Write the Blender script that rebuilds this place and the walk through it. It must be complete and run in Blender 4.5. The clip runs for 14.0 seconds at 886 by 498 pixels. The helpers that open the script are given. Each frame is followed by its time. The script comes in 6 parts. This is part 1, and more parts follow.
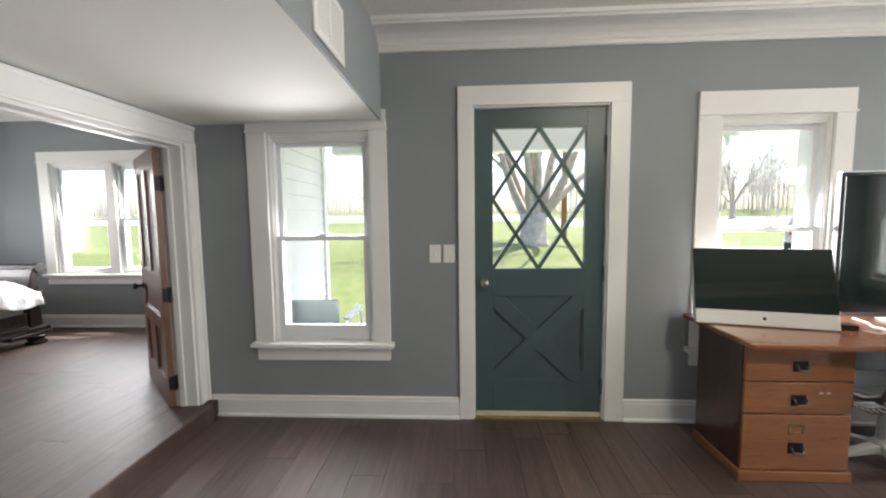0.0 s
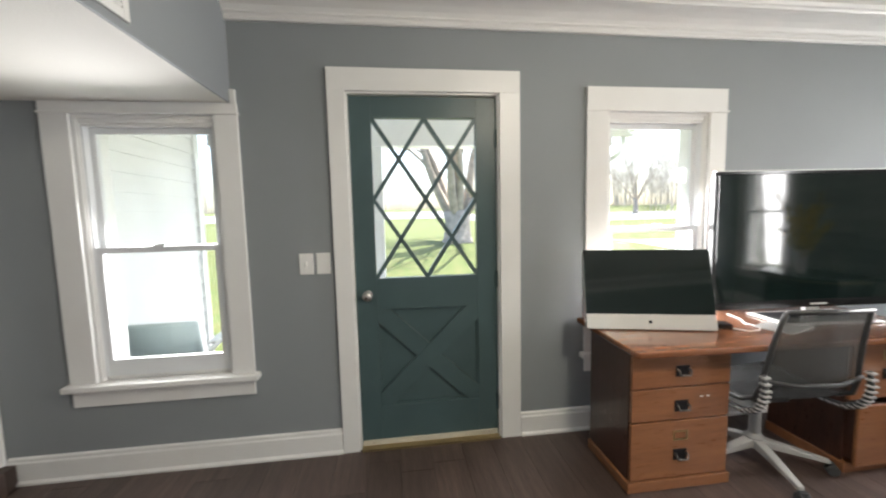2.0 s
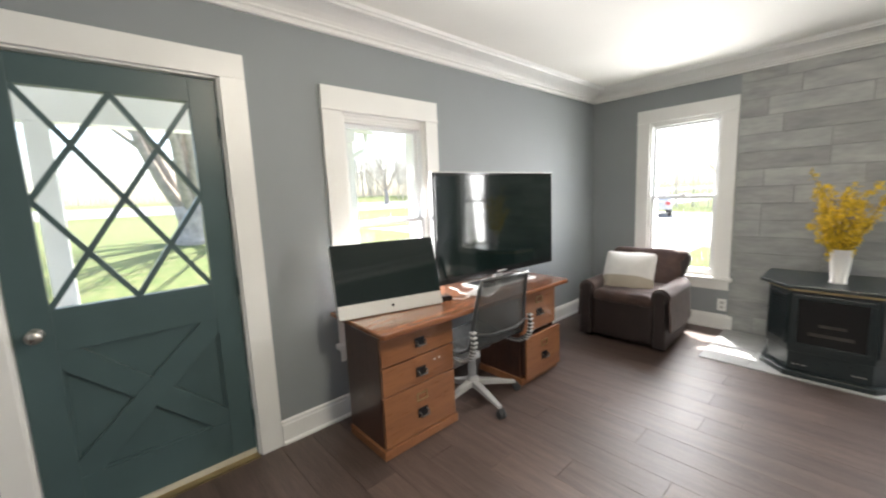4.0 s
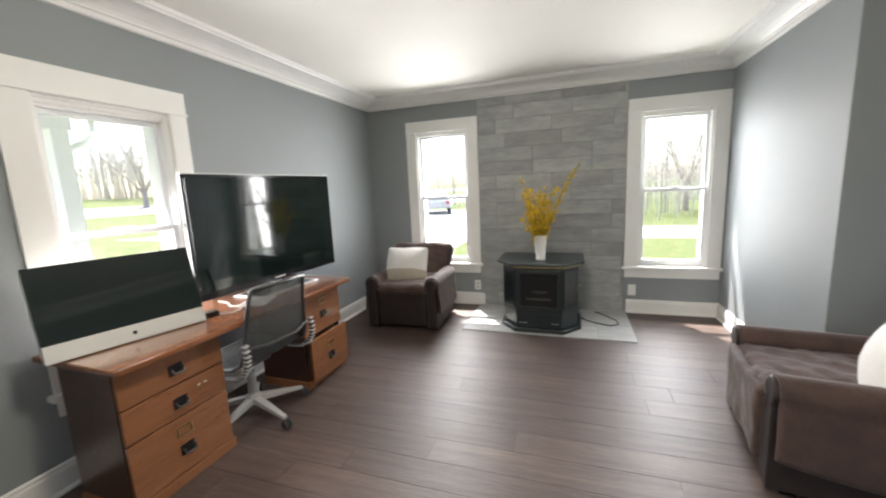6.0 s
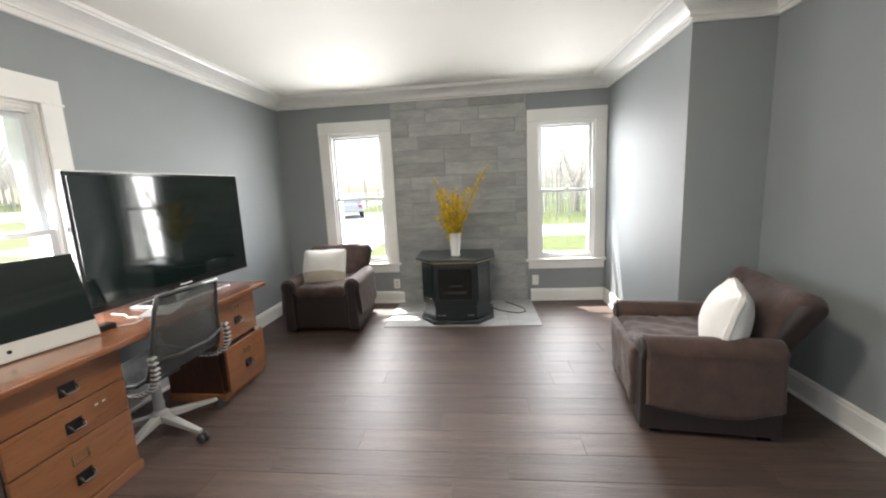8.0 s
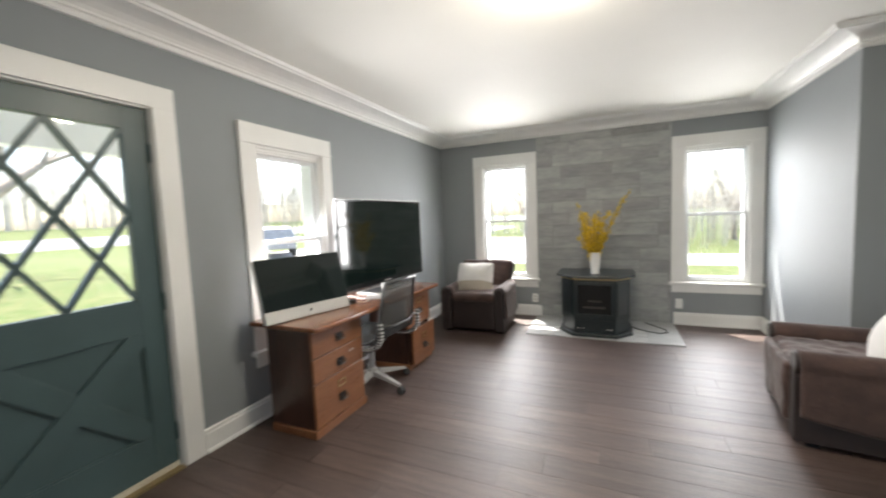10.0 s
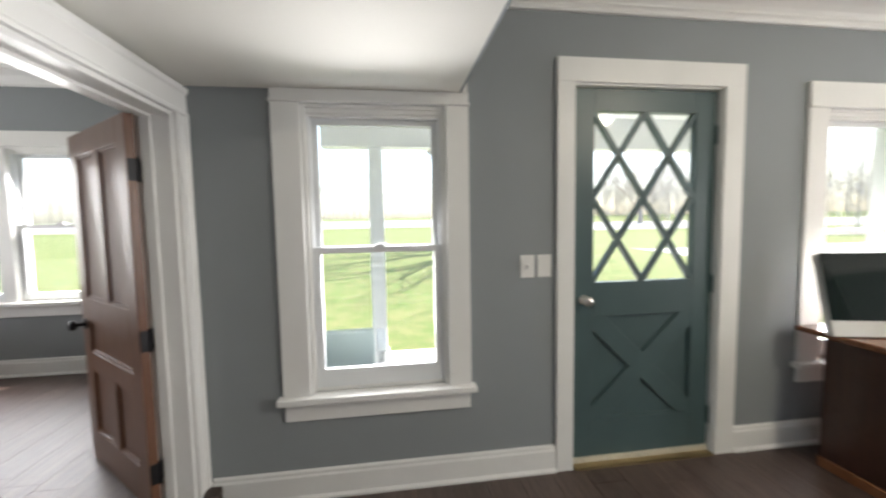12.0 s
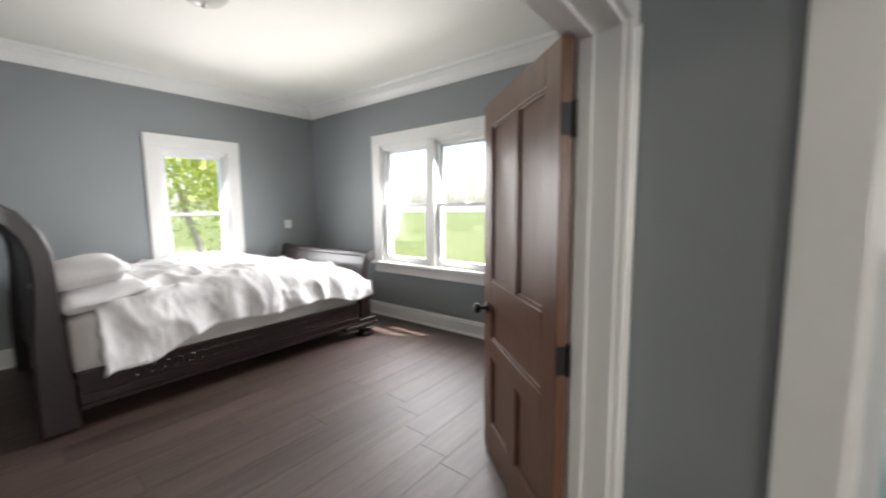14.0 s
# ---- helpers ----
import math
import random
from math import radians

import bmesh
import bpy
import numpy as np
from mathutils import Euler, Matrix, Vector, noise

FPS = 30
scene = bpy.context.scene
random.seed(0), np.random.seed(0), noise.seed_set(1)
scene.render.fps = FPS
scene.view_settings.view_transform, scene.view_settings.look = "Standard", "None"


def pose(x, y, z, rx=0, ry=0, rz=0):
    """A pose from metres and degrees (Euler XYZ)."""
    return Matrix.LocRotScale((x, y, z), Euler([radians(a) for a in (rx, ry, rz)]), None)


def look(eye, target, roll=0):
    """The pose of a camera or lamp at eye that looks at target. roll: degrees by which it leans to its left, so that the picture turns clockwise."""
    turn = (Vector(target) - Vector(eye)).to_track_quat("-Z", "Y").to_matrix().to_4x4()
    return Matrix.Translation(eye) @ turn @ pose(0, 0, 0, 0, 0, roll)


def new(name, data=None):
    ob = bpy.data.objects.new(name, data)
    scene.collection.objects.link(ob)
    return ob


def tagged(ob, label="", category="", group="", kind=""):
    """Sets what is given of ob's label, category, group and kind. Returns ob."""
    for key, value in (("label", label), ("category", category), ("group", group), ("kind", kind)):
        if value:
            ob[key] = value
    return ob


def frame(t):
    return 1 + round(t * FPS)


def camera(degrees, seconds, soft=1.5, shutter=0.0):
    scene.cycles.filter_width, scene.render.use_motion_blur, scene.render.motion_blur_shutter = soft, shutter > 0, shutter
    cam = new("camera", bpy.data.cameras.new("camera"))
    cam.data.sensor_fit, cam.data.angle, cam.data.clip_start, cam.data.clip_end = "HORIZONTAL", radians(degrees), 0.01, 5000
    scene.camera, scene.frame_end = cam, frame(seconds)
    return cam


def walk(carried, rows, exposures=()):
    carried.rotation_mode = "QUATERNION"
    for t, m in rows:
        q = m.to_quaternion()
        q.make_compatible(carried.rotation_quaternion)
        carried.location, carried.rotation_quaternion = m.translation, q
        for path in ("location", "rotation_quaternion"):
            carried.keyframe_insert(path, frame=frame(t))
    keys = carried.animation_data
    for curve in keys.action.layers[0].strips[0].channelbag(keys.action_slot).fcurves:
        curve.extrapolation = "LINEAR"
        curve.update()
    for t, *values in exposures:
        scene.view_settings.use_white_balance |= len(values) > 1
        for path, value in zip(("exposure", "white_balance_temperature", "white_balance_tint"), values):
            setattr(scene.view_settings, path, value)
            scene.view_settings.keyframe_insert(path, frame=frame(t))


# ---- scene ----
cam = camera(98.4, 14.0, soft=2.1, shutter=0.4)
METRES, EYE, TILT, LEAN, TURN = 3.1, 1.39, 0.0, 0.0, 3.5
PATH = [
    (0, (0.326, 0.265, 1.355), (0.223, 2.255, 1.187), -0.7),
    (0.5, (0.42, 0.427, 1.368), (0.32, 2.417, 1.195), -0.8),
    (1, (0.515, 0.516, 1.394), (0.456, 2.507, 1.206), -1.0),
    (1.5, (0.595, 0.551, 1.39), (0.644, 2.542, 1.203), -1.2),
    (2, (0.631, 0.567, 1.381), (0.883, 2.542, 1.192), -1.3),
    (2.5, (0.64, 0.562, 1.382), (1.181, 2.476, 1.177), -1.6),
    (3, (0.665, 0.549, 1.39), (1.489, 2.357, 1.161), -2.0),
    (5.3, (0.743, 0.419, 1.425), (2.475, 1.368, 1.114), -2.5),
    (5.5, (0.744, 0.368, 1.425), (2.515, 1.243, 1.111), -2.5),
    (6, (0.742, 0.336, 1.419), (2.61, 0.977, 1.104), -2.6),
    (6.5, (0.739, 0.311, 1.412), (2.671, 0.72, 1.093), -2.7),
    (7, (0.71, 0.307, 1.41), (2.674, 0.499, 1.085), -2.7),
    (9.5, (0.167, 0.438, 1.369), (2.117, 0.837, 1.174), -2.7),
    (10, (-0.074, 0.452, 1.38), (1.748, 1.262, 1.219), -2.4),
    (10.2, (-0.165, 0.498, 1.375), (1.589, 1.447, 1.225), -1.8),
    (10.5, (-0.274, 0.507, 1.359), (1.331, 1.691, 1.22), -2.2),
    (11, (-0.401, 0.552, 1.35), (0.806, 2.141, 1.21), -1.8),
    (11.5, (-0.469, 0.688, 1.335), (0.292, 2.534, 1.21), -1.6),
    (12, (-0.55, 0.864, 1.353), (-0.279, 2.84, 1.21), -1.0),
    (12.5, (-0.705, 1.033, 1.325), (-0.897, 3.019, 1.196), -0.5),
    (13, (-0.887, 1.208, 1.319), (-1.427, 3.127, 1.167), -0.3),
    (13.5, (-1.009, 1.385, 1.33), (-1.820, 3.203, 1.134), -0.6),
    (14, (-1.161, 1.497, 1.338), (-2.399, 3.053, 1.125), -0.6),
]
walk(cam, [(t, look(eye, target, roll)) for t, eye, target, roll in PATH], ((0, 2.36), (1.5, 2.42), (3, 2.65), (5.5, 2.52), (6, 2.45), (7, 2.56), (9.5, 2.41), (11.5, 2.55), (12, 2.5), (12.6, 2.42), (13.3, 2.18), (14, 2.36)))

# ---- light ----
SUN_WAY = Vector((-1.0, -0.7, -2.25)).normalized()
world = bpy.data.worlds.new("world")
scene.world = world
world.use_nodes = True
wn, wl = world.node_tree.nodes, world.node_tree.links
sky = wn.new("ShaderNodeTexSky")
sky.sky_type = "NISHITA"
sky.sun_disc = False
sky.sun_elevation = radians(61.5)
sky.sun_rotation = math.atan2(-SUN_WAY.x, -SUN_WAY.y)
sky.dust_density = 3.0
sky.air_density = 1.0
wl.new(sky.outputs[0], wn["Background"].inputs[0])
wn["Background"].inputs[1].default_value = 0.15
sun = new("sun", bpy.data.lights.new("sun", "SUN"))
sun.data.energy, sun.data.angle, sun.data.color = 4.0, radians(0.6), (1, 0.95, 0.88)
sun.rotation_euler = SUN_WAY.to_track_quat("-Z", "Y").to_euler()
scene.view_settings.exposure = 2.38


def window_light(x, y, z, w, h, turn, power, tilt):
    """The sky's light through a window's opening: a lamp just outside the sashes that shines inwards."""
    ob = new("window_light", bpy.data.lights.new("window_light", "AREA"))
    ob.data.shape, ob.data.size, ob.data.size_y = "RECTANGLE", w, h
    ob.data.energy, ob.data.color = power, (0.99, 0.96, 0.965)
    ob.data.spread = radians(150)
    ob.matrix_world = pose(x, y, z, tilt, 0, turn)
    return ob


# ---- materials ----
def material(name, color, rough=0.5, metal=0.0, vary=0.08, scale=6.0, bump=0.1, bump_scale=60.0, stretch=(1, 1, 1), color2=None,
             island=0.0, piece=0.0, coat=0.0, spec=0.5, grain=0.0, sheen=0.0):
    """Colour varied at two scales, roughness and a fine relief. island: change from piece to joined piece; piece: from object to object."""
    m = bpy.data.materials.new(name)
    m.use_nodes = True
    n, l = m.node_tree.nodes, m.node_tree.links
    b = n["Principled BSDF"]
    tc = n.new("ShaderNodeTexCoord")
    mp = n.new("ShaderNodeMapping")
    mp.inputs["Scale"].default_value = stretch
    l.new(tc.outputs["Object"], mp.inputs[0])
    last = mp.outputs[0]
    if piece or island:
        add = n.new("ShaderNodeVectorMath")
        add.operation = "ADD"
        l.new(mp.outputs[0], add.inputs[0])
        rnd = n.new("ShaderNodeObjectInfo").outputs["Random"] if piece else n.new("ShaderNodeNewGeometry").outputs["Random Per Island"]
        ms = n.new("ShaderNodeMath")
        ms.operation = "MULTIPLY"
        ms.inputs[1].default_value = 37.0
        l.new(rnd, ms.inputs[0])
        l.new(ms.outputs[0], add.inputs[1])
        last = add.outputs[0]
    big = n.new("ShaderNodeTexNoise")
    big.inputs["Scale"].default_value, big.inputs["Detail"].default_value = scale, 6
    l.new(last, big.inputs["Vector"])
    ramp = n.new("ShaderNodeMapRange")
    ramp.inputs["From Min"].default_value, ramp.inputs["From Max"].default_value = 0.3, 0.7
    l.new(big.outputs[0], ramp.inputs[0])
    c2 = color2 or tuple(c * (1 - vary * 2.5) for c in color)
    mix = n.new("ShaderNodeMix")
    mix.data_type = "RGBA"
    mix.inputs[6].default_value, mix.inputs[7].default_value = (*c2, 1), (*color, 1)
    l.new(ramp.outputs[0], mix.inputs[0])
    col = mix.outputs[2]
    if piece or island:
        hsv = n.new("ShaderNodeHueSaturation")
        mr = n.new("ShaderNodeMapRange")
        amt = piece or island
        mr.inputs["To Min"].default_value, mr.inputs["To Max"].default_value = 1 - amt, 1 + amt
        l.new(rnd, mr.inputs[0])
        l.new(mr.outputs[0], hsv.inputs["Value"])
        l.new(col, hsv.inputs["Color"])
        col = hsv.outputs[0]
    fine = n.new("ShaderNodeTexNoise")
    fine.inputs["Scale"].default_value, fine.inputs["Detail"].default_value = bump_scale, 4
    l.new(last, fine.inputs["Vector"])
    if grain:
        h2 = n.new("ShaderNodeHueSaturation")
        g = n.new("ShaderNodeMapRange")
        g.inputs["From Min"].default_value, g.inputs["From Max"].default_value = 0.3, 0.7
        g.inputs["To Min"].default_value, g.inputs["To Max"].default_value = 1 - grain, 1 + grain
        l.new(fine.outputs[0], g.inputs[0])
        l.new(g.outputs[0], h2.inputs["Value"])
        l.new(col, h2.inputs["Color"])
        col = h2.outputs[0]
    l.new(col, b.inputs["Base Color"])
    rr = n.new("ShaderNodeMapRange")
    dr = min(0.08, rough * 0.25)
    rr.inputs["To Min"].default_value, rr.inputs["To Max"].default_value = rough - dr, min(1, rough + dr)
    l.new(fine.outputs[0], rr.inputs[0])
    l.new(rr.outputs[0], b.inputs["Roughness"])
    b.inputs["Metallic"].default_value = metal
    b.inputs["Specular IOR Level"].default_value = spec
    b.inputs["Coat Weight"].default_value = coat
    if sheen:
        b.inputs["Sheen Weight"].default_value = sheen
    if bump:
        bp = n.new("ShaderNodeBump")
        bp.inputs["Strength"].default_value, bp.inputs["Distance"].default_value = bump, 0.01
        l.new(fine.outputs[0], bp.inputs["Height"])
        l.new(bp.outputs[0], b.inputs["Normal"])
    return m


def glass_material():
    m = bpy.data.materials.new("window_glass")
    m.use_nodes = True
    n, l = m.node_tree.nodes, m.node_tree.links
    n.remove(n["Principled BSDF"])
    tr, gl, lw, mx = (n.new("ShaderNode" + k) for k in ("BsdfTransparent", "BsdfGlossy", "LayerWeight", "MixShader"))
    gl.inputs["Roughness"].default_value = 0.01
    tr.inputs[0].default_value = (0.97, 0.98, 0.975, 1)
    lw.inputs[0].default_value = 0.5
    pw, sc = n.new("ShaderNodeMath"), n.new("ShaderNodeMath")
    pw.operation, sc.operation = "POWER", "MULTIPLY_ADD"
    pw.inputs[1].default_value = 5.0
    sc.inputs[1].default_value, sc.inputs[2].default_value = 0.9, 0.035
    l.new(lw.outputs["Facing"], pw.inputs[0])
    l.new(pw.outputs[0], sc.inputs[0])
    l.new(sc.outputs[0], mx.inputs[0])
    l.new(tr.outputs[0], mx.inputs[1])
    l.new(gl.outputs[0], mx.inputs[2])
    l.new(mx.outputs[0], n["Material Output"].inputs[0])
    return m


def glow(name, color, strength):
    m = material(name, color, 0.4)
    b = m.node_tree.nodes["Principled BSDF"]
    b.inputs["Emission Color"].default_value = (*color, 1)
    b.inputs["Emission Strength"].default_value = strength
    return m


WALL = material("grey_wall_paint", (0.256, 0.276, 0.287), 0.62, vary=0.02, scale=2, bump=0.12, bump_scale=140, spec=0.35)
WHITE = material("white_trim_paint", (0.76, 0.76, 0.74), 0.35, vary=0.02, scale=4, bump=0.04, bump_scale=30)
CEIL = material("white_ceiling_paint", (0.78, 0.77, 0.72), 0.75, vary=0.015, scale=1.5, bump=0.15, bump_scale=120)
PLANK = material("dark_vinyl_plank", (0.092, 0.061, 0.051), 0.47, vary=0.2, scale=2.2, bump=0.3, bump_scale=16, stretch=(14, 0.7, 1), color2=(0.05, 0.032, 0.026), piece=0.2, grain=0.3, spec=0.7)
SEAM = material("plank_joint", (0.052, 0.036, 0.03), 0.6)
TILE = material("grey_stone_look_tile", (0.35, 0.355, 0.345), 0.45, vary=0.2, scale=3.5, bump=0.2, bump_scale=12, stretch=(1, 1.4, 3.2), color2=(0.24, 0.25, 0.25), piece=0.16, grain=0.1)
HTILE = material("grey_hearth_tile", (0.40, 0.41, 0.405), 0.4, vary=0.12, scale=3, bump=0.15, bump_scale=14, stretch=(5, 1.2, 1), color2=(0.29, 0.30, 0.30), piece=0.1, grain=0.08)
GROUT = material("pale_grout", (0.3, 0.3, 0.29), 0.8)
GREEN = material("dark_green_door_paint", (0.06, 0.1, 0.104), 0.38, vary=0.05, scale=5, bump=0.08, bump_scale=50)
VINYL = material("white_vinyl_sash", (0.7, 0.72, 0.73), 0.35, vary=0.01, bump=0)
GLASS = glass_material()
BLACK = material("black_iron", (0.02, 0.02, 0.022), 0.45, metal=0.6, vary=0.1)
CHROME = material("brushed_nickel", (0.55, 0.53, 0.5), 0.28, metal=1.0, vary=0.02, bump=0)
BRASS = material("aged_brass", (0.45, 0.36, 0.2), 0.35, metal=1.0)
PLASTIC = material("white_plastic", (0.75, 0.75, 0.73), 0.4, vary=0.01, bump=0)
DOORWOOD = material("reddish_brown_door_wood", (0.165, 0.078, 0.043), 0.33, vary=0.2, scale=3, bump=0.1, bump_scale=25, stretch=(9, 9, 0.7), color2=(0.12, 0.054, 0.03), grain=0.15)
GRASS = material("lawn_grass", (0.05, 0.078, 0.018), 0.9, vary=0.3, scale=3.5, bump=0.8, bump_scale=40, color2=(0.1, 0.102, 0.042), grain=0.35, spec=0.2)
DRIVE = material("pale_gravel_drive", (0.42, 0.41, 0.39), 0.9, vary=0.1, scale=1, bump=0.4, bump_scale=60, grain=0.15)
ROAD = material("weathered_asphalt", (0.2, 0.2, 0.2), 0.85, vary=0.08, scale=1, bump=0.3, bump_scale=80, grain=0.1)
SIDING = material("white_lap_siding", (0.88, 0.88, 0.87), 0.5, vary=0.03, scale=3)
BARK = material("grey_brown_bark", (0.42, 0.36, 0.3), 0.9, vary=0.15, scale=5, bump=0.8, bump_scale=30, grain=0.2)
# Twig colour is paled to hold the haze over the far trees.
TWIG = material("hazed_far_twigs", (0.55, 0.5, 0.44), 0.9, vary=0.15, scale=3, grain=0.2, island=0.25)
LEAF = material("spring_foliage", (0.32, 0.34, 0.11), 0.8, vary=0.2, scale=3, island=0.35)

lm = LEAF.node_tree
tl_, mx_ = lm.nodes.new("ShaderNodeBsdfTranslucent"), lm.nodes.new("ShaderNodeMixShader")
tl_.inputs[0].default_value = (0.6, 0.65, 0.25, 1)
mx_.inputs[0].default_value = 0.75
lm.links.new(lm.nodes["Principled BSDF"].outputs[0], mx_.inputs[1])
lm.links.new(tl_.outputs[0], mx_.inputs[2])
lm.links.new(mx_.outputs[0], lm.nodes["Material Output"].inputs[0])


# ---- mesh helpers ----
def part(name, bm, mat, parent=None, label="", smooth=False, bevel=0.0, kind=""):
    """Links a bmesh as one mesh object under a thing."""
    if smooth:
        for fa in bm.faces:
            fa.smooth = True
    me = bpy.data.meshes.new(name)
    bm.to_mesh(me)
    bm.free()
    ob = new(name, me)
    for k in (mat if isinstance(mat, (list, tuple)) else [mat]):
        me.materials.append(k)
    if parent:
        ob.parent = parent
    if bevel:
        bv = ob.modifiers.new("bevel", "BEVEL")
        bv.width, bv.segments, bv.limit_method = bevel, 2, "ANGLE"
    return tagged(ob, label, "", "", kind)


def thing(name, label, category, m=None, group="", kind=""):
    ob = new(name)
    if m is not None:
        ob.matrix_world = m
    ob.empty_display_size = 0.1
    return tagged(ob, label, category, group, kind)


def box(bm, x0, y0, z0, x1, y1, z1, m=None):
    """A box between two corners; m turns it."""
    vs = [bm.verts.new(v) for v in ((x0, y0, z0), (x1, y0, z0), (x1, y1, z0), (x0, y1, z0), (x0, y0, z1), (x1, y0, z1), (x1, y1, z1), (x0, y1, z1))]
    for q in ((3, 2, 1, 0), (4, 5, 6, 7), (0, 1, 5, 4), (1, 2, 6, 5), (2, 3, 7, 6), (3, 0, 4, 7)):
        bm.faces.new([vs[i] for i in q])
    if m is not None:
        bmesh.ops.transform(bm, matrix=m, verts=vs)
    return vs


def boxes(*rows):
    bm = bmesh.new()
    for r in rows:
        box(bm, *r)
    return bm


def prism(bm, outline, z0, z1):
    """An upright prism on an outline of x, y."""
    lo = [bm.verts.new((x, y, z0)) for x, y in outline]
    hi = [bm.verts.new((x, y, z1)) for x, y in outline]
    k = len(outline)
    for i in range(k):
        bm.faces.new((lo[i], lo[(i + 1) % k], hi[(i + 1) % k], hi[i]))
    bm.faces.new(lo[::-1])
    bm.faces.new(hi)
    return lo + hi


def tube(bm, pts, radii, sides=8, cap=True):
    """A round bar along points."""
    pts = [Vector(p) for p in pts]
    if not isinstance(radii, (list, tuple)):
        radii = [radii] * len(pts)
    rings, ref = [], None
    for i, p in enumerate(pts):
        d = (pts[min(i + 1, len(pts) - 1)] - pts[max(i - 1, 0)]).normalized()
        if ref is None:
            ref = Vector((0, 0, 1)) if abs(d.z) < 0.9 else Vector((1, 0, 0))
        u = (ref - d * ref.dot(d)).normalized()
        ref = u
        v = d.cross(u)
        rings.append([bm.verts.new(p + radii[i] * (math.cos(a) * u + math.sin(a) * v)) for a in (2 * math.pi * k / sides for k in range(sides))])
    for a, b in zip(rings, rings[1:]):
        for k in range(sides):
            bm.faces.new((a[k], a[(k + 1) % sides], b[(k + 1) % sides], b[k]))
    if cap:
        bm.faces.new(rings[0][::-1])
        bm.faces.new(rings[-1])
    return [v for r in rings for v in r]


def lathe(bm, profile, sides=24, at=(0, 0, 0)):
    """A turned shape round z: profile of radius, height."""
    rings = []
    for r, z in profile:
        if r < 1e-5:
            rings.append([bm.verts.new((at[0], at[1], at[2] + z))])
        else:
            rings.append([bm.verts.new((at[0] + r * math.cos(2 * math.pi * k / sides), at[1] + r * math.sin(2 * math.pi * k / sides), at[2] + z)) for k in range(sides)])
    for a, b in zip(rings, rings[1:]):
        for k in range(sides):
            q = [a[k % len(a)], a[(k + 1) % len(a)], b[(k + 1) % len(b)], b[k % len(b)]]
            q = list(dict.fromkeys(q))
            if len(q) > 2:
                bm.faces.new(q)
    return [v for r in rings for v in r]


def wall(name, axis, a, b, u0, u1, z0, z1, holes, mat, label, outer=None):
    """A wall between the planes a and b of an axis, from u0 to u1 along it, with holes (u0, u1, z0, z1) through it."""
    us = sorted({u0, u1, *[h[0] for h in holes], *[h[1] for h in holes]})
    zs = sorted({z0, z1, *[h[2] for h in holes], *[h[3] for h in holes]})
    us, zs = [u for u in us if u0 <= u <= u1], [z for z in zs if z0 <= z <= z1]

    def solid(i, j):
        if not (0 <= i < len(us) - 1 and 0 <= j < len(zs) - 1):
            return False
        cu, cz = (us[i] + us[i + 1]) / 2, (zs[j] + zs[j + 1]) / 2
        return not any(h[0] < cu < h[1] and h[2] < cz < h[3] for h in holes)
    bm = bmesh.new()
    cache = {}

    def v(i, j, s):
        key = (i, j, s)
        if key not in cache:
            d = b if s else a
            cache[key] = bm.verts.new((d, us[i], zs[j]) if axis == "x" else (us[i], d, zs[j]))
        return cache[key]
    for i in range(len(us) - 1):
        for j in range(len(zs) - 1):
            if not solid(i, j):
                continue
            bm.faces.new((v(i, j, 0), v(i + 1, j, 0), v(i + 1, j + 1, 0), v(i, j + 1, 0)))
            bm.faces.new((v(i, j, 1), v(i, j + 1, 1), v(i + 1, j + 1, 1), v(i + 1, j, 1)))
            for di, dj, p, q in ((-1, 0, (i, j), (i, j + 1)), (1, 0, (i + 1, j), (i + 1, j + 1)), (0, -1, (i, j), (i + 1, j)), (0, 1, (i, j + 1), (i + 1, j + 1))):
                if not solid(i + di, j + dj):
                    bm.faces.new((v(*p, 0), v(*q, 0), v(*q, 1), v(*p, 1)))
    bmesh.ops.recalc_face_normals(bm, faces=bm.faces)
    return part(name, bm, mat, None, label, kind="structure")


def sweep(name, pts, profile, mat, label, closed=False, parent=None, kind="structure"):
    """A moulding along a line of x, y, with its profile (distance to the left of the line, height); corners are mitred."""
    bm = bmesh.new()
    k = len(pts)
    P = [Vector(p) for p in pts]
    rings = []
    for i in range(k):
        d0 = (P[i] - P[i - 1]).normalized() if (closed or i) else None
        d1 = (P[(i + 1) % k] - P[i]).normalized() if (closed or i < k - 1) else None
        d0, d1 = d0 or d1, d1 or d0
        n0, n1 = Vector((-d0.y, d0.x)), Vector((-d1.y, d1.x))
        n = (n0 + n1) / (1 + n0.dot(n1))
        rings.append([bm.verts.new((P[i].x + n.x * o, P[i].y + n.y * o, z)) for o, z in profile])
    m = len(profile)
    for i in range(k if closed else k - 1):
        a, b = rings[i], rings[(i + 1) % k]
        for j in range(m):
            bm.faces.new((a[j], b[j], b[(j + 1) % m], a[(j + 1) % m]))
    if not closed:
        bm.faces.new(rings[0])
        bm.faces.new(rings[-1][::-1])
    bmesh.ops.recalc_face_normals(bm, faces=bm.faces)
    return part(name, bm, mat, parent, label, kind=kind)


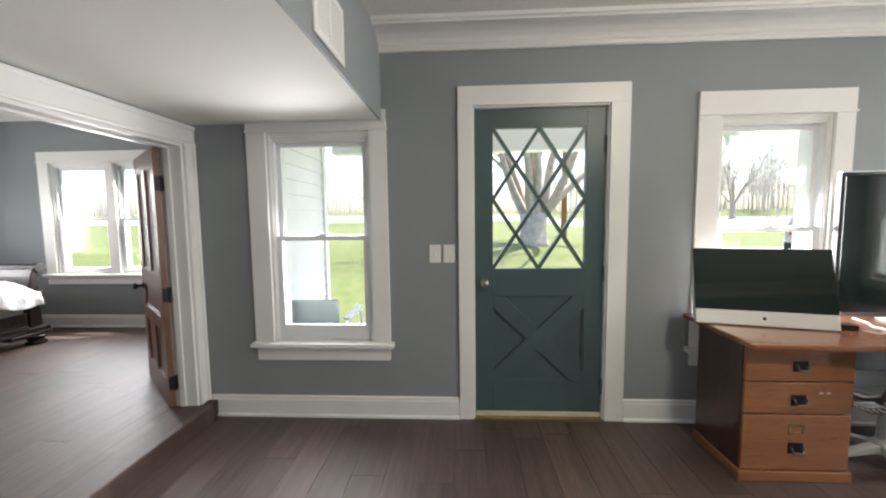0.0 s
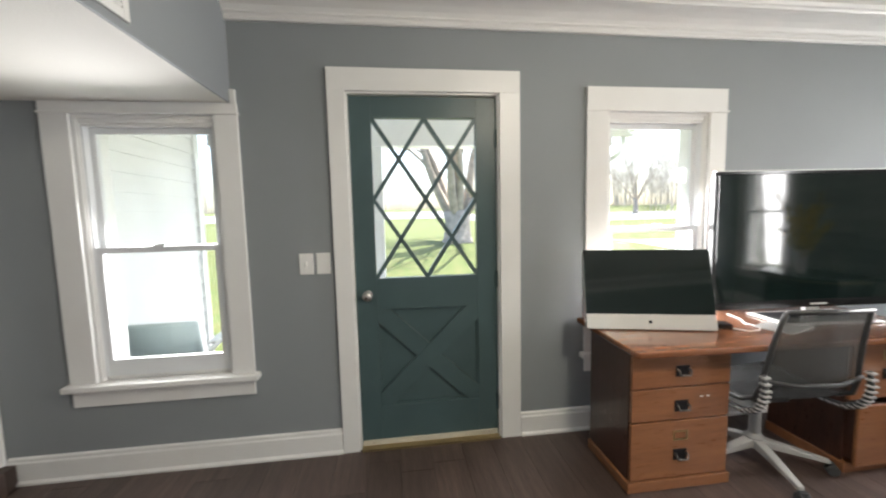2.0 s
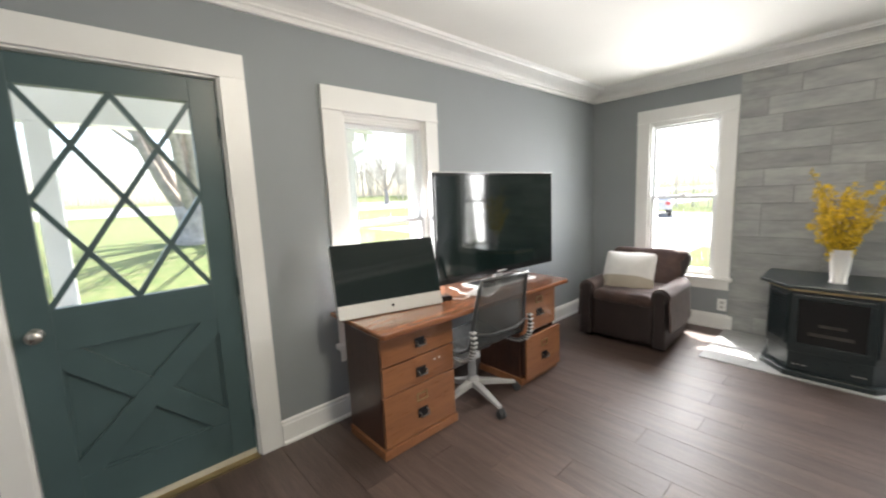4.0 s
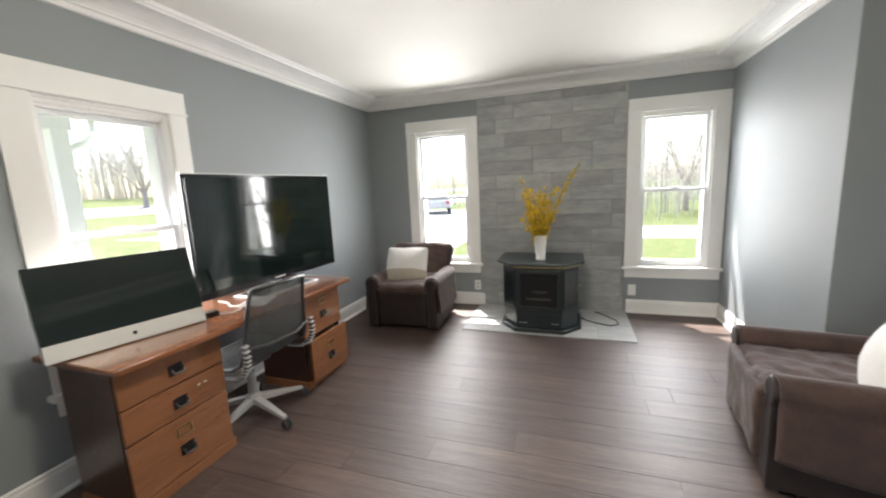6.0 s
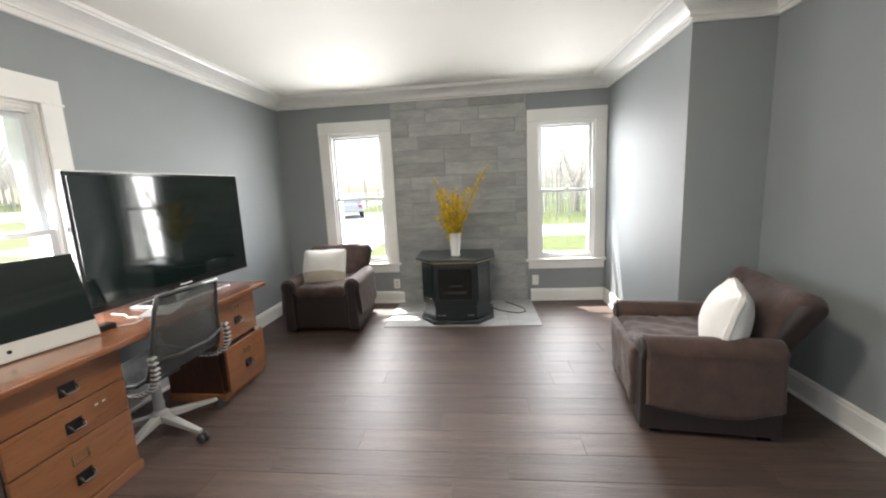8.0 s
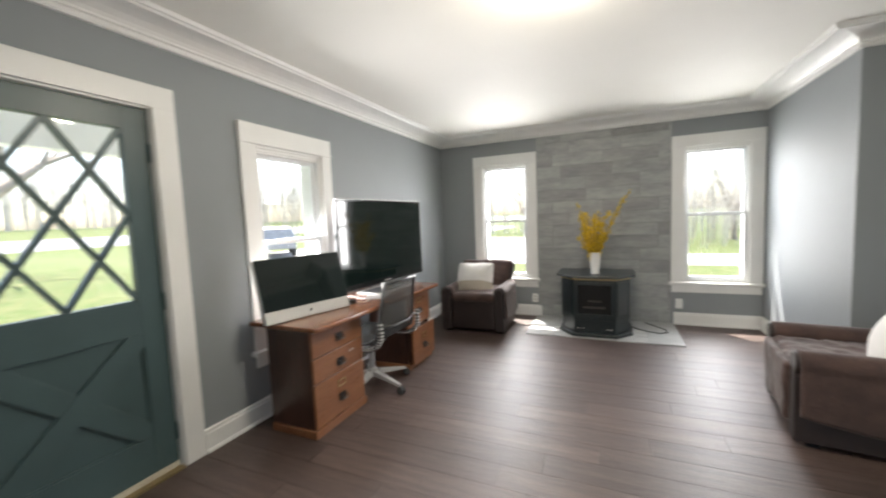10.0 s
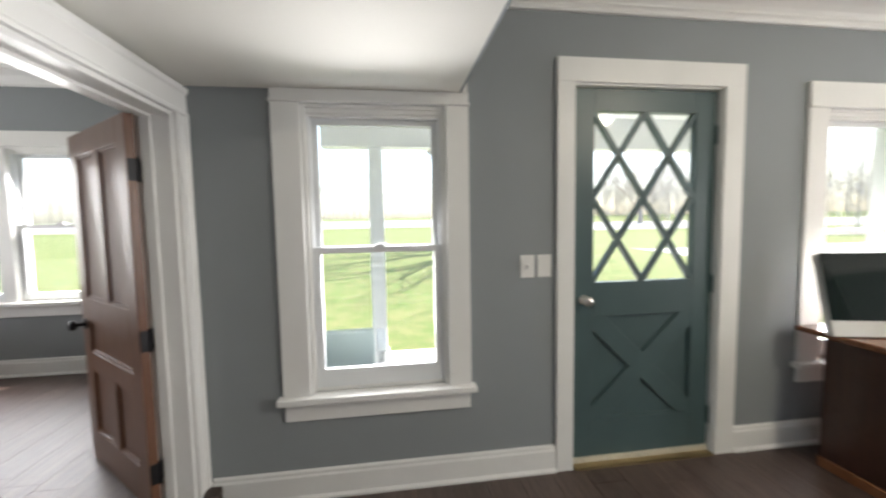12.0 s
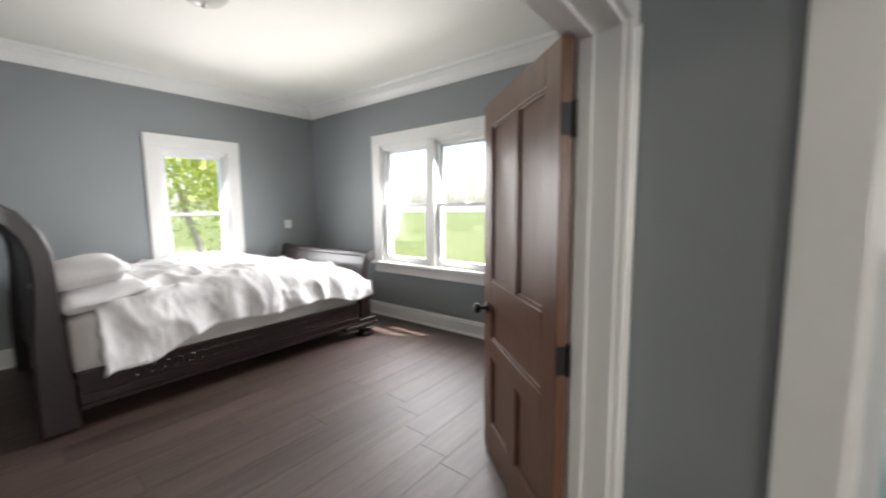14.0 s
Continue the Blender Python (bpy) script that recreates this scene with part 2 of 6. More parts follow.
# ---- the rooms: measures ----
X_E, X_W, Y_N, Y_S = 5.15, -1.45, 2.75, -1.60
Y_B, X_B = -1.07, 3.47
Z_C, Z_S, X_SOF = 2.50, 1.975, -0.19
BX_W, BX_E, BY_N, BY_S, Z_BF, Z_BC = -5.67, -1.60, 4.45, -0.5, 0.12, 2.62
DOOR = (0.406, 1.234)
W1, W2 = (-0.95, -0.27, 0.519, 1.912), (1.907, 2.572, 0.50, 1.952)
W3, W4 = (1.495, 2.125, 0.51, 2.075), (-0.935, -0.31, 0.51, 2.075)
BW = (-4.375, -2.925, 0.745, 2.02)
WW = (2.755, 3.372, 0.62, 1.96)

wall("wall_north", "y", Y_N, Y_N + 0.2, -1.3, X_E + 0.2, -0.4, 2.75, [W1, (DOOR[0] - 0.01, DOOR[1] + 0.01, 0.0, 2.045), W2], WALL, "smooth grey-painted plaster wall with a green door and two windows")
wall("wall_east", "x", X_E, X_E + 0.2, Y_S - 0.2, Y_N, -0.4, 2.75, [W3, W4], WALL, "grey-painted plaster wall behind the stove with two tall windows")
wall("wall_south", "y", Y_S - 0.2, Y_S, -1.6, X_E, -0.4, 2.75, [], WALL, "plain grey-painted plaster wall")
part("wall_chimney_breast", boxes((X_B, Y_S + 0.002, -0.1, X_E - 0.002, Y_B, 2.6)), WALL, None, "grey-painted wall that stands forward into the room", kind="structure")
wall("wall_west", "x", X_W - 0.15, X_W, BY_S, Y_N, -0.1, 2.75, [(0.95, 2.65, -0.1 + 1e-4, 1.835)], WALL, "grey-painted wall with a wide cased opening to the bedroom")
wall("wall_bedroom_east", "x", -1.6, -1.3, Y_N, BY_N + 0.2, -0.4, 2.75, [], WALL, "grey-painted bedroom wall")
wall("wall_bedroom_north", "y", BY_N, BY_N + 0.12, BX_W - 0.2, -1.6, -0.4, 2.75, [BW], WALL, "grey-painted bedroom wall with a double window")
wall("wall_bedroom_west", "x", BX_W - 0.2, BX_W, BY_S - 0.2, BY_N, -0.4, 2.75, [WW], WALL, "grey-painted bedroom wall with one window")
wall("wall_bedroom_south", "y", BY_S - 0.2, BY_S, BX_W, -1.45, -0.4, 2.75, [], WALL, "plain grey-painted bedroom wall")
part("ceiling", boxes((X_SOF, Y_S, Z_C, X_E, Y_N, Z_C + 0.12)), CEIL, None, "smooth off-white plaster ceiling", kind="structure")
part("ceiling_low", boxes((X_W, Y_S, Z_S, X_SOF - 0.012, Y_N, Z_S + 0.012)), CEIL, None, "low white dropped ceiling beside the bedroom opening", kind="structure")
part("wall_soffit", boxes((X_SOF - 0.012, Y_S, Z_S, X_SOF, Y_N, Z_C + 0.1)), WALL, None, "grey-painted upright face of the dropped ceiling", kind="structure")
part("ceiling_bedroom", boxes((BX_W, BY_S, Z_BC, BX_E, BY_N, Z_BC + 0.12)), CEIL, None, "smooth off-white bedroom ceiling", kind="structure")
part("roof", boxes((BX_W - 0.5, -2.4, 2.76, X_E + 0.45, 4.72, 2.9)), SIDING, None, "white boarded underside of the house roof", kind="structure")
part("floor", boxes((X_W + 0.08, Y_S, -0.1, X_E, Y_N, -0.006)), SEAM, None, "dark joint bed under the living room planks", kind="structure")
part("floor_bedroom", boxes((BX_W, BY_S, -0.1, X_W + 0.075, BY_N, Z_BF - 0.006)), SEAM, None, "dark joint bed under the bedroom planks", kind="structure")
part("threshold", boxes((X_W + 0.05, 0.95, -0.02, X_W + 0.098, 2.65, Z_BF + 0.004)), PLANK, None, "dark wood stair nosing at the step up to the bedroom", bevel=0.008, kind="structure")

# crown mouldings and baseboards
CROWN = [(0.0, 2.385), (0.022, 2.385), (0.026, 2.395), (0.018, 2.405), (0.018, 2.415), (0.034, 2.42), (0.034, 2.43), (0.05, 2.445), (0.085, 2.462), (0.13, 2.474),
         (0.165, 2.48), (0.175, 2.48), (0.178, 2.47), (0.2, 2.468), (0.207, 2.478), (0.222, 2.48), (0.23, 2.499), (0.0, 2.499)]
sweep("crown_moulding", [(X_SOF, Y_S), (X_B, Y_S), (X_B, Y_B), (X_E, Y_B), (X_E, Y_N), (X_SOF, Y_N)], CROWN, WHITE, "white coved crown moulding with beads")
BC = [(0, Z_BC - 0.13), (0.012, Z_BC - 0.13), (0.016, Z_BC - 0.115), (0.028, Z_BC - 0.10), (0.05, Z_BC - 0.06), (0.085, Z_BC - 0.03), (0.115, Z_BC - 0.02), (0.13, Z_BC - 0.001), (0, Z_BC - 0.001)]
sweep("crown_moulding_bedroom", [(BX_W, BY_S), (BX_E, BY_S), (BX_E, BY_N), (BX_W, BY_N)], BC, WHITE, "white coved crown moulding", closed=True)


def base(name, pts, z=0.0, closed=False):
    prof = [(0, z), (0.03, z), (0.03, z + 0.012), (0.018, z + 0.022), (0.018, z + 0.115), (0.013, z + 0.125), (0.013, z + 0.138), (0.004, z + 0.145), (0, z + 0.145)]
    sweep(name, pts, prof, WHITE, "white moulded baseboard", closed)


base("baseboard_north_west", [(0.298, Y_N), (X_W + 0.032, Y_N)])
base("baseboard_north", [(X_E, Y_N), (1.37, Y_N)])
base("baseboard_east", [(X_E, 1.33), (X_E, Y_N - 0.031)])
base("baseboard_south", [(X_SOF, Y_S), (X_B, Y_S), (X_B, Y_B), (X_E, Y_B), (X_E, -0.215)])
base("baseboard_bedroom", [(X_W - 0.15, 2.8), (BX_E, BY_N), (BX_W, BY_N), (BX_W, BY_S)], Z_BF)
base("baseboard_entry", [(X_W, Y_S), (X_SOF, Y_S)])


# ---- windows ----
def sash(parent, name, w, z0, z1, y, lock=False, foot=0.032):
    s, t = 0.03, 0.03
    bm = boxes((-w / 2, y, z0, -w / 2 + s, y + t, z1), (w / 2 - s, y, z0, w / 2, y + t, z1),
               (-w / 2 + s, y, z0, w / 2 - s, y + t, z0 + foot), (-w / 2 + s, y, z1 - s, w / 2 - s, y + t, z1))
    fr = part(name, bm, VINYL, parent, "white vinyl sash frame")
    p = part("pane", boxes((-w / 2 + s, y + 0.012, z0 + foot, w / 2 - s, y + 0.016, z1 - s)), GLASS, fr, "clear window glass")
    p.visible_shadow = False
    if lock:
        bm = boxes((-0.03, y - 0.012, z1 - 0.004, 0.03, y + 0.02, z1 + 0.006), (-0.012, y - 0.02, z1 + 0.006, 0.045, y - 0.006, z1 + 0.016))
        part("sash_lock", bm, VINYL, fr, "small white sash lock")


def window(name, at, turn, hole, cas=(0.125, 0.125), head=0.125, wall_t=0.2, double=False, meet=None, trim_top=True, apron=0.09, label="", side=0.06, steps=True, foot=0.045):
    """A double-hung window with casing, stool and apron. Its own x runs to the right, y outwards, z up."""
    u0, u1, z0, z1 = hole
    w = u1 - u0
    root = thing(name, label, "", at @ pose((u0 + u1) / 2, 0, 0, 0, 0, 0) if turn is None else at, kind="structure")
    cl, cr = cas
    h = w / 2
    part("casing", boxes((-h - cl, -0.02, z0 + 0.003, -h, 0, z1)), WHITE, root, "flat white side casing", bevel=0.002)
    part("casing", boxes((h, -0.02, z0 + 0.003, h + cr, 0, z1)), WHITE, root, "flat white side casing", bevel=0.002)
    if trim_top:
        bm = boxes((-h - cl, -0.022, z1 + 0.012, h + cr, 0, z1 + head), (-h - cl - 0.006, -0.03, z1, h + cr + 0.006, 0, z1 + 0.012))
        part("head_casing", bm, WHITE, root, "flat white head board with a thin bead under it", bevel=0.002)
    part("window_sill", boxes((-h - cl - 0.025, -0.055, z0 - 0.03, h + cr + 0.025, 0.034, z0 + 0.003)), WHITE, root, "white window stool", bevel=0.006)
    part("apron", boxes((-h - cl + 0.005, -0.018, z0 - 0.03 - apron, h + cr - 0.005, 0, z0 - 0.0305)), WHITE, root, "flat white apron board", bevel=0.002)
    j = 0.018
    bm = boxes((-h, 0.001, z0, -h + j, wall_t + 0.02, z1), (h - j, 0.001, z0, h, wall_t + 0.02, z1), (-h + j, 0.001, z1 - j, h - j, wall_t + 0.02, z1),
               (-h + j, 0.0345, z0, h - j, wall_t + 0.02, z0 + 0.025),
               (-h + j, 0.012, z1 - j - 0.022, h - j, 0.1, z1 - j))
    if steps:
        for r in ((-h + j, 0.022, z1 - j - 0.036, h - j, 0.1, z1 - j - 0.022), (-h + j, 0.008, z0 + 0.025, -h + j + 0.008, 0.018, z1 - j - 0.022), (h - j - 0.008, 0.008, z0 + 0.025, h - j, 0.018, z1 - j - 0.022)):
            box(bm, *r)
    part("window_frame", bm, WHITE, root, "white jambs and stepped head stops", bevel=0.002)
    zb, zt = z0 + 0.025, z1 - j - (0.036 if steps else 0.022)
    track = max(0.004, side - j - 0.03)
    mid = meet or (zb + zt) / 2
    if double:
        m = 0.05
        part("mullion", boxes((-m, -0.018, z0, m, wall_t + 0.02, z1 - j)), WHITE, root, "white mullion between two windows", bevel=0.002)
        sw = h - j - m
        for c in (-m - sw / 2, m + sw / 2):
            lower_upper(root, sw, c, zb, mid, zt, 0.022, foot)
    else:
        lower_upper(root, w - 2 * j, 0, zb, mid, zt, track, foot)
    return root


def lower_upper(root, w, cx, zb, mid, zt, t, foot):
    before = set(root.children)
    for x in (-w / 2, w / 2 - t):
        part("sash_track", boxes((x, 0.0195, zb, x + t, 0.1, zt)), VINYL, root, "white vinyl side track")
    sash(root, "lower_sash", w - 2 * t, zb, mid + 0.015, 0.022, True, foot)
    sash(root, "upper_sash", w - 2 * t, mid - 0.015, zt, 0.058)
    for o in set(root.children) - before:
        o.location.x = cx


def win_pose(side, c):
    if side == "north":
        return pose(c, Y_N, 0, 0, 0, 0)
    if side == "east":
        return pose(X_E, c, 0, 0, 0, -90)
    if side == "bnorth":
        return pose(c, BY_N, 0, 0, 0, 0)
    return pose(BX_W, c, 0, 0, 0, 90)


window("window_1", win_pose("north", sum(W1[:2]) / 2), 0, W1, cas=(0.128, 0.112), head=0.061, meet=1.222, side=0.064, foot=0.088, label="white double-hung window with wide flat trim under the low ceiling")
part("trim_ear", boxes((-0.187, Y_N - 0.022, 1.965, -0.163, Y_N, 2.04)), WHITE, None, "white end of a window head board beside the dropped ceiling", kind="structure")
window("window_2", win_pose("north", sum(W2[:2]) / 2), 0, W2, cas=(0.134, 0.11), head=0.14, meet=1.25, foot=0.088, label="white double-hung window with wide flat trim behind the desk")
window("window_3", win_pose("east", sum(W3[:2]) / 2), 0, W3, head=0.13, meet=1.3, side=0.045, steps=False, label="tall white double-hung window beside the tiled wall")
window("window_4", win_pose("east", sum(W4[:2]) / 2), 0, W4, head=0.13, meet=1.3, side=0.045, steps=False, label="tall white double-hung window beside the tiled wall and the corner")
window("window_5", win_pose("bnorth", sum(BW[:2]) / 2), 0, BW, double=True, wall_t=0.12, head=0.12, meet=1.37, label="white pair of double-hung windows in one casing")
window("window_6", win_pose("bwest", sum(WW[:2]) / 2), 0, WW, head=0.12, meet=1.3, label="white double-hung window in the bedroom")
for x, y, z, w, h, turn, power, tilt in (
        (-0.61, Y_N + 0.11, 1.25, 0.52, 1.15, 180, 4.6, 71), (2.24, Y_N + 0.11, 1.23, 0.52, 1.2, 180, 9, 74),
        (5.48, 1.81, 1.3, 0.62, 1.5, 102, 17, 81), (5.48, -0.60, 1.3, 0.6, 1.5, 68, 12.5, 81),
        (-3.65, BY_N + 0.11, 1.38, 1.2, 1.15, 180, 17, 74), (BX_W - 0.11, 3.06, 1.3, 0.6, 1.2, -90, 9, 74)):
    window_light(x, y, z, w, h, turn, power, tilt)

# ---- cased opening to the bedroom ----
CASE = [(0.0, 0.0), (0.0, 0.022), (0.008, 0.024), (0.016, 0.016), (0.07, 0.014), (0.078, 0.024), (0.092, 0.026), (0.1, 0.0)]


def casing_run(name, y, z0, z1, sgn):
    """An upright moulded board on the wall, from its inner edge at y outwards."""
    bm = bmesh.new()
    lo = [bm.verts.new((X_W + d, y + sgn * o, z0)) for o, d in CASE]
    hi = [bm.verts.new((X_W + d, y + sgn * o, z1)) for o, d in CASE]
    k = len(CASE)
    for i in range(k):
        bm.faces.new((lo[i], lo[(i + 1) % k], hi[(i + 1) % k], hi[i]))
    bm.faces.new(lo[::-1]), bm.faces.new(hi)
    bmesh.ops.recalc_face_normals(bm, faces=bm.faces)
    return bm


opening = thing("doorframe_bedroom", "white moulded casing round the wide opening to the bedroom", "", kind="structure")
part("casing", casing_run("casing", 2.65, 0, 1.835, 1), WHITE, opening)
part("casing", casing_run("casing", 0.95, 0, 1.835, -1), WHITE, opening)
bm = bmesh.new()
prof = [(1.835 + o * 1.35, X_W + d) for o, d in CASE]
lo = [bm.verts.new((x, 0.82, z)) for z, x in prof]
hi = [bm.verts.new((x, Y_N, z)) for z, x in prof]
for i in range(len(prof)):
    bm.faces.new((lo[i], lo[(i + 1) % len(prof)], hi[(i + 1) % len(prof)], hi[i]))
bm.faces.new(lo), bm.faces.new(hi)
bmesh.ops.recalc_face_normals(bm, faces=bm.faces)
part("head_casing", bm, WHITE, opening, "white moulded head casing")
for r in ((X_W - 0.155, 2.632, 0.1, X_W + 0.004, 2.65, 1.835), (X_W - 0.155, 0.95, 0.1, X_W + 0.004, 0.968, 1.835), (X_W - 0.155, 0.968, 1.817, X_W + 0.004, 2.632, 1.835)):
    part("jamb", boxes(r), WHITE, opening, "white jamb board", bevel=0.002)
for r in ((X_W - 0.11, 2.62, 0.1, X_W - 0.07, 2.632, 1.805), (X_W - 0.11, 0.968, 1.805, X_W - 0.07, 2.632, 1.817)):
    part("door_stop", boxes(r), WHITE, opening, bevel=0.002)
for r in ((-1.62, 2.652, Z_BF, -1.6, 2.78, 1.95), (-1.62, 0.85, 1.837, -1.6, 2.651, 1.95)):
    part("casing", boxes(r), WHITE, opening, "white casing on the bedroom side")

# ---- green entry door ----
def entry_door():
    x0, x1, zt = DOOR[0], DOOR[1], 2.03
    fr = thing("doorframe_entry", "white flat casing and jambs round the green entry door", "", kind="structure")
    part("casing", boxes((0.3, Y_N - 0.022, 0, x0 - 0.012, Y_N, 2.045)), WHITE, fr, bevel=0.002)
    part("casing", boxes((x1 + 0.012, Y_N - 0.022, 0, 1.366, Y_N, 2.045)), WHITE, fr, bevel=0.002)
    part("head_casing", boxes((0.3, Y_N - 0.022, 2.045, 1.366, Y_N, 2.165)), WHITE, fr, bevel=0.002)
    part("jamb", boxes((x0 - 0.0125, Y_N - 0.004, 0.002, x0 - 0.003, Y_N + 0.2, 2.045), (x1 + 0.003, Y_N - 0.004, 0.002, x1 + 0.0125, Y_N + 0.2, 2.045), (x0 - 0.0125, Y_N - 0.004, zt + 0.005, x1 + 0.0125, Y_N + 0.2, 2.0455)), WHITE, fr)
    part("door_sill", boxes((x0, Y_N - 0.03, 0.0, x1, Y_N + 0.16, 0.012)), BRASS, fr, "worn metal door sill")
    door = thing("door_1", "closed dark green entry door with a diamond lattice window above a crossed panel", "", pose(x0, Y_N + 0.025, 0), kind="structure")
    w, t = x1 - x0, 0.045
    gx0, gx1, gz0, gz1 = 0.118, w - 0.118, 1.01, 1.915
    px0, px1, pz0, pz1 = 0.115, w - 0.115, 0.245, 0.825
    z0 = 0.03
    bm = boxes((0, 0, z0, gx0, t, zt), (gx1, 0, z0, w, t, zt), (gx0, 0, gz1, gx1, t, zt), (gx0, 0, pz1, gx1, t, gz0), (gx0, 0, z0, gx1, t, pz0))
    part("door_leaf", bm, GREEN, door, bevel=0.002)
    part("panel", boxes((gx0, 0.02, pz0, gx1, t - 0.01, pz1)), GREEN, door, "recessed green panel")
    # crossed boards on the lower panel
    bm = bmesh.new()
    cx, cz = (px0 + px1) / 2, (pz0 + pz1) / 2
    L, ang = math.hypot(px1 - px0, pz1 - pz0), math.atan2(pz1 - pz0, px1 - px0)
    for s, d in ((1, 0.002), (-1, 0.0035)):
        box(bm, -L / 2 - 0.02, d, -0.053, L / 2 + 0.02, 0.02, 0.053, Matrix.Translation((cx, 0, cz)) @ Matrix.Rotation(-s * ang, 4, "Y"))
    part("cross_board", bm, GREEN, door, "two crossed green boards", bevel=0.002)
    bm = boxes((gx0, 0.01, pz0, gx0 + 0.01, 0.02, pz1), (gx1 - 0.01, 0.01, pz0, gx1, 0.02, pz1), (gx0 + 0.01, 0.01, pz1 - 0.01, gx1 - 0.01, 0.02, pz1), (gx0 + 0.01, 0.01, pz0, gx1 - 0.01, 0.02, pz0 + 0.01))
    part("panel_bead", bm, GREEN, door)
    # diamond lattice: two diamonds wide, three and a half high
    bm = bmesh.new()
    nx, nz = 2, 2
    dx, dz = (gx1 - gx0) / nx, (gz1 - gz0) / nz
    ang = math.atan2(dz, dx)
    mx = (gx0 + gx1) / 2

    def clip(p, d):
        ts = []
        for k, lo_, hi_ in ((0, gx0, gx1), (1, gz0, gz1)):
            a, b = (lo_ - p[k]) / d[k], (hi_ - p[k]) / d[k]
            ts.append((min(a, b), max(a, b)))
        return max(a for a, b in ts), min(b for a, b in ts)
    for s in (1, -1):
        d = (dx, s * dz)
        for i in range(-4, 8):
            p = (mx, gz0 + dz * (i + 0.0))
            a, b = clip(p, d)
            if b - a > 0.05:
                A, B = (p[0] + a * d[0], p[1] + a * d[1]), (p[0] + b * d[0], p[1] + b * d[1])
                ln, c = math.hypot(B[0] - A[0], B[1] - A[1]), ((A[0] + B[0]) / 2, (A[1] + B[1]) / 2)
                box(bm, -ln / 2, 0.004 + 0.001 * s, -0.011, ln / 2, t - 0.006 + 0.001 * s, 0.011, Matrix.Translation((c[0], 0, c[1])) @ Matrix.Rotation(-math.atan2(d[1], d[0]), 4, "Y"))
    part("lattice", bm, GREEN, door, "dark green diamond lattice bars")
    p = part("pane", boxes((gx0, 0.028, gz0, gx1, 0.032, gz1)), GLASS, door, "clear glass behind the lattice")
    p.visible_shadow = False
    bm = bmesh.new()
    lathe(bm, [(0, 0), (0.026, 0), (0.026, 0.004), (0.01, 0.006), (0.01, 0.03), (0.024, 0.038), (0.028, 0.052), (0.022, 0.064), (0, 0.068)], 20)
    bmesh.ops.transform(bm, matrix=Matrix.Translation((0.065, 0, 0.92)) @ Matrix.Rotation(radians(90), 4, "X"), verts=bm.verts)
    part("door_handle", bm, CHROME, door, "round worn nickel door knob", smooth=True)
    for z in (0.22, 0.98, 1.8):
        bm = boxes((w - 0.012, -0.006, z - 0.05, w + 0.002, 0.004, z + 0.05))
        tube(bm, [(w - 0.001, -0.008, z - 0.05), (w - 0.001, -0.008, z + 0.05)], 0.006, 8)
        part("hinge", bm, GREEN, door, "green painted hinge")
    bm = boxes((0.005, -0.012, 0.012, w - 0.005, -0.001, 0.04))
    part("door_sweep", bm, material("cream_weather_strip", (0.6, 0.56, 0.45), 0.5), door, "cream weather strip with screws along the foot of the door")
    bm = bmesh.new()
    for k in range(6):
        box(bm, 0.06 + k * 0.14, -0.014, 0.023, 0.068 + k * 0.14, -0.011, 0.031)
    part("screw", bm, CHROME, door)


entry_door()


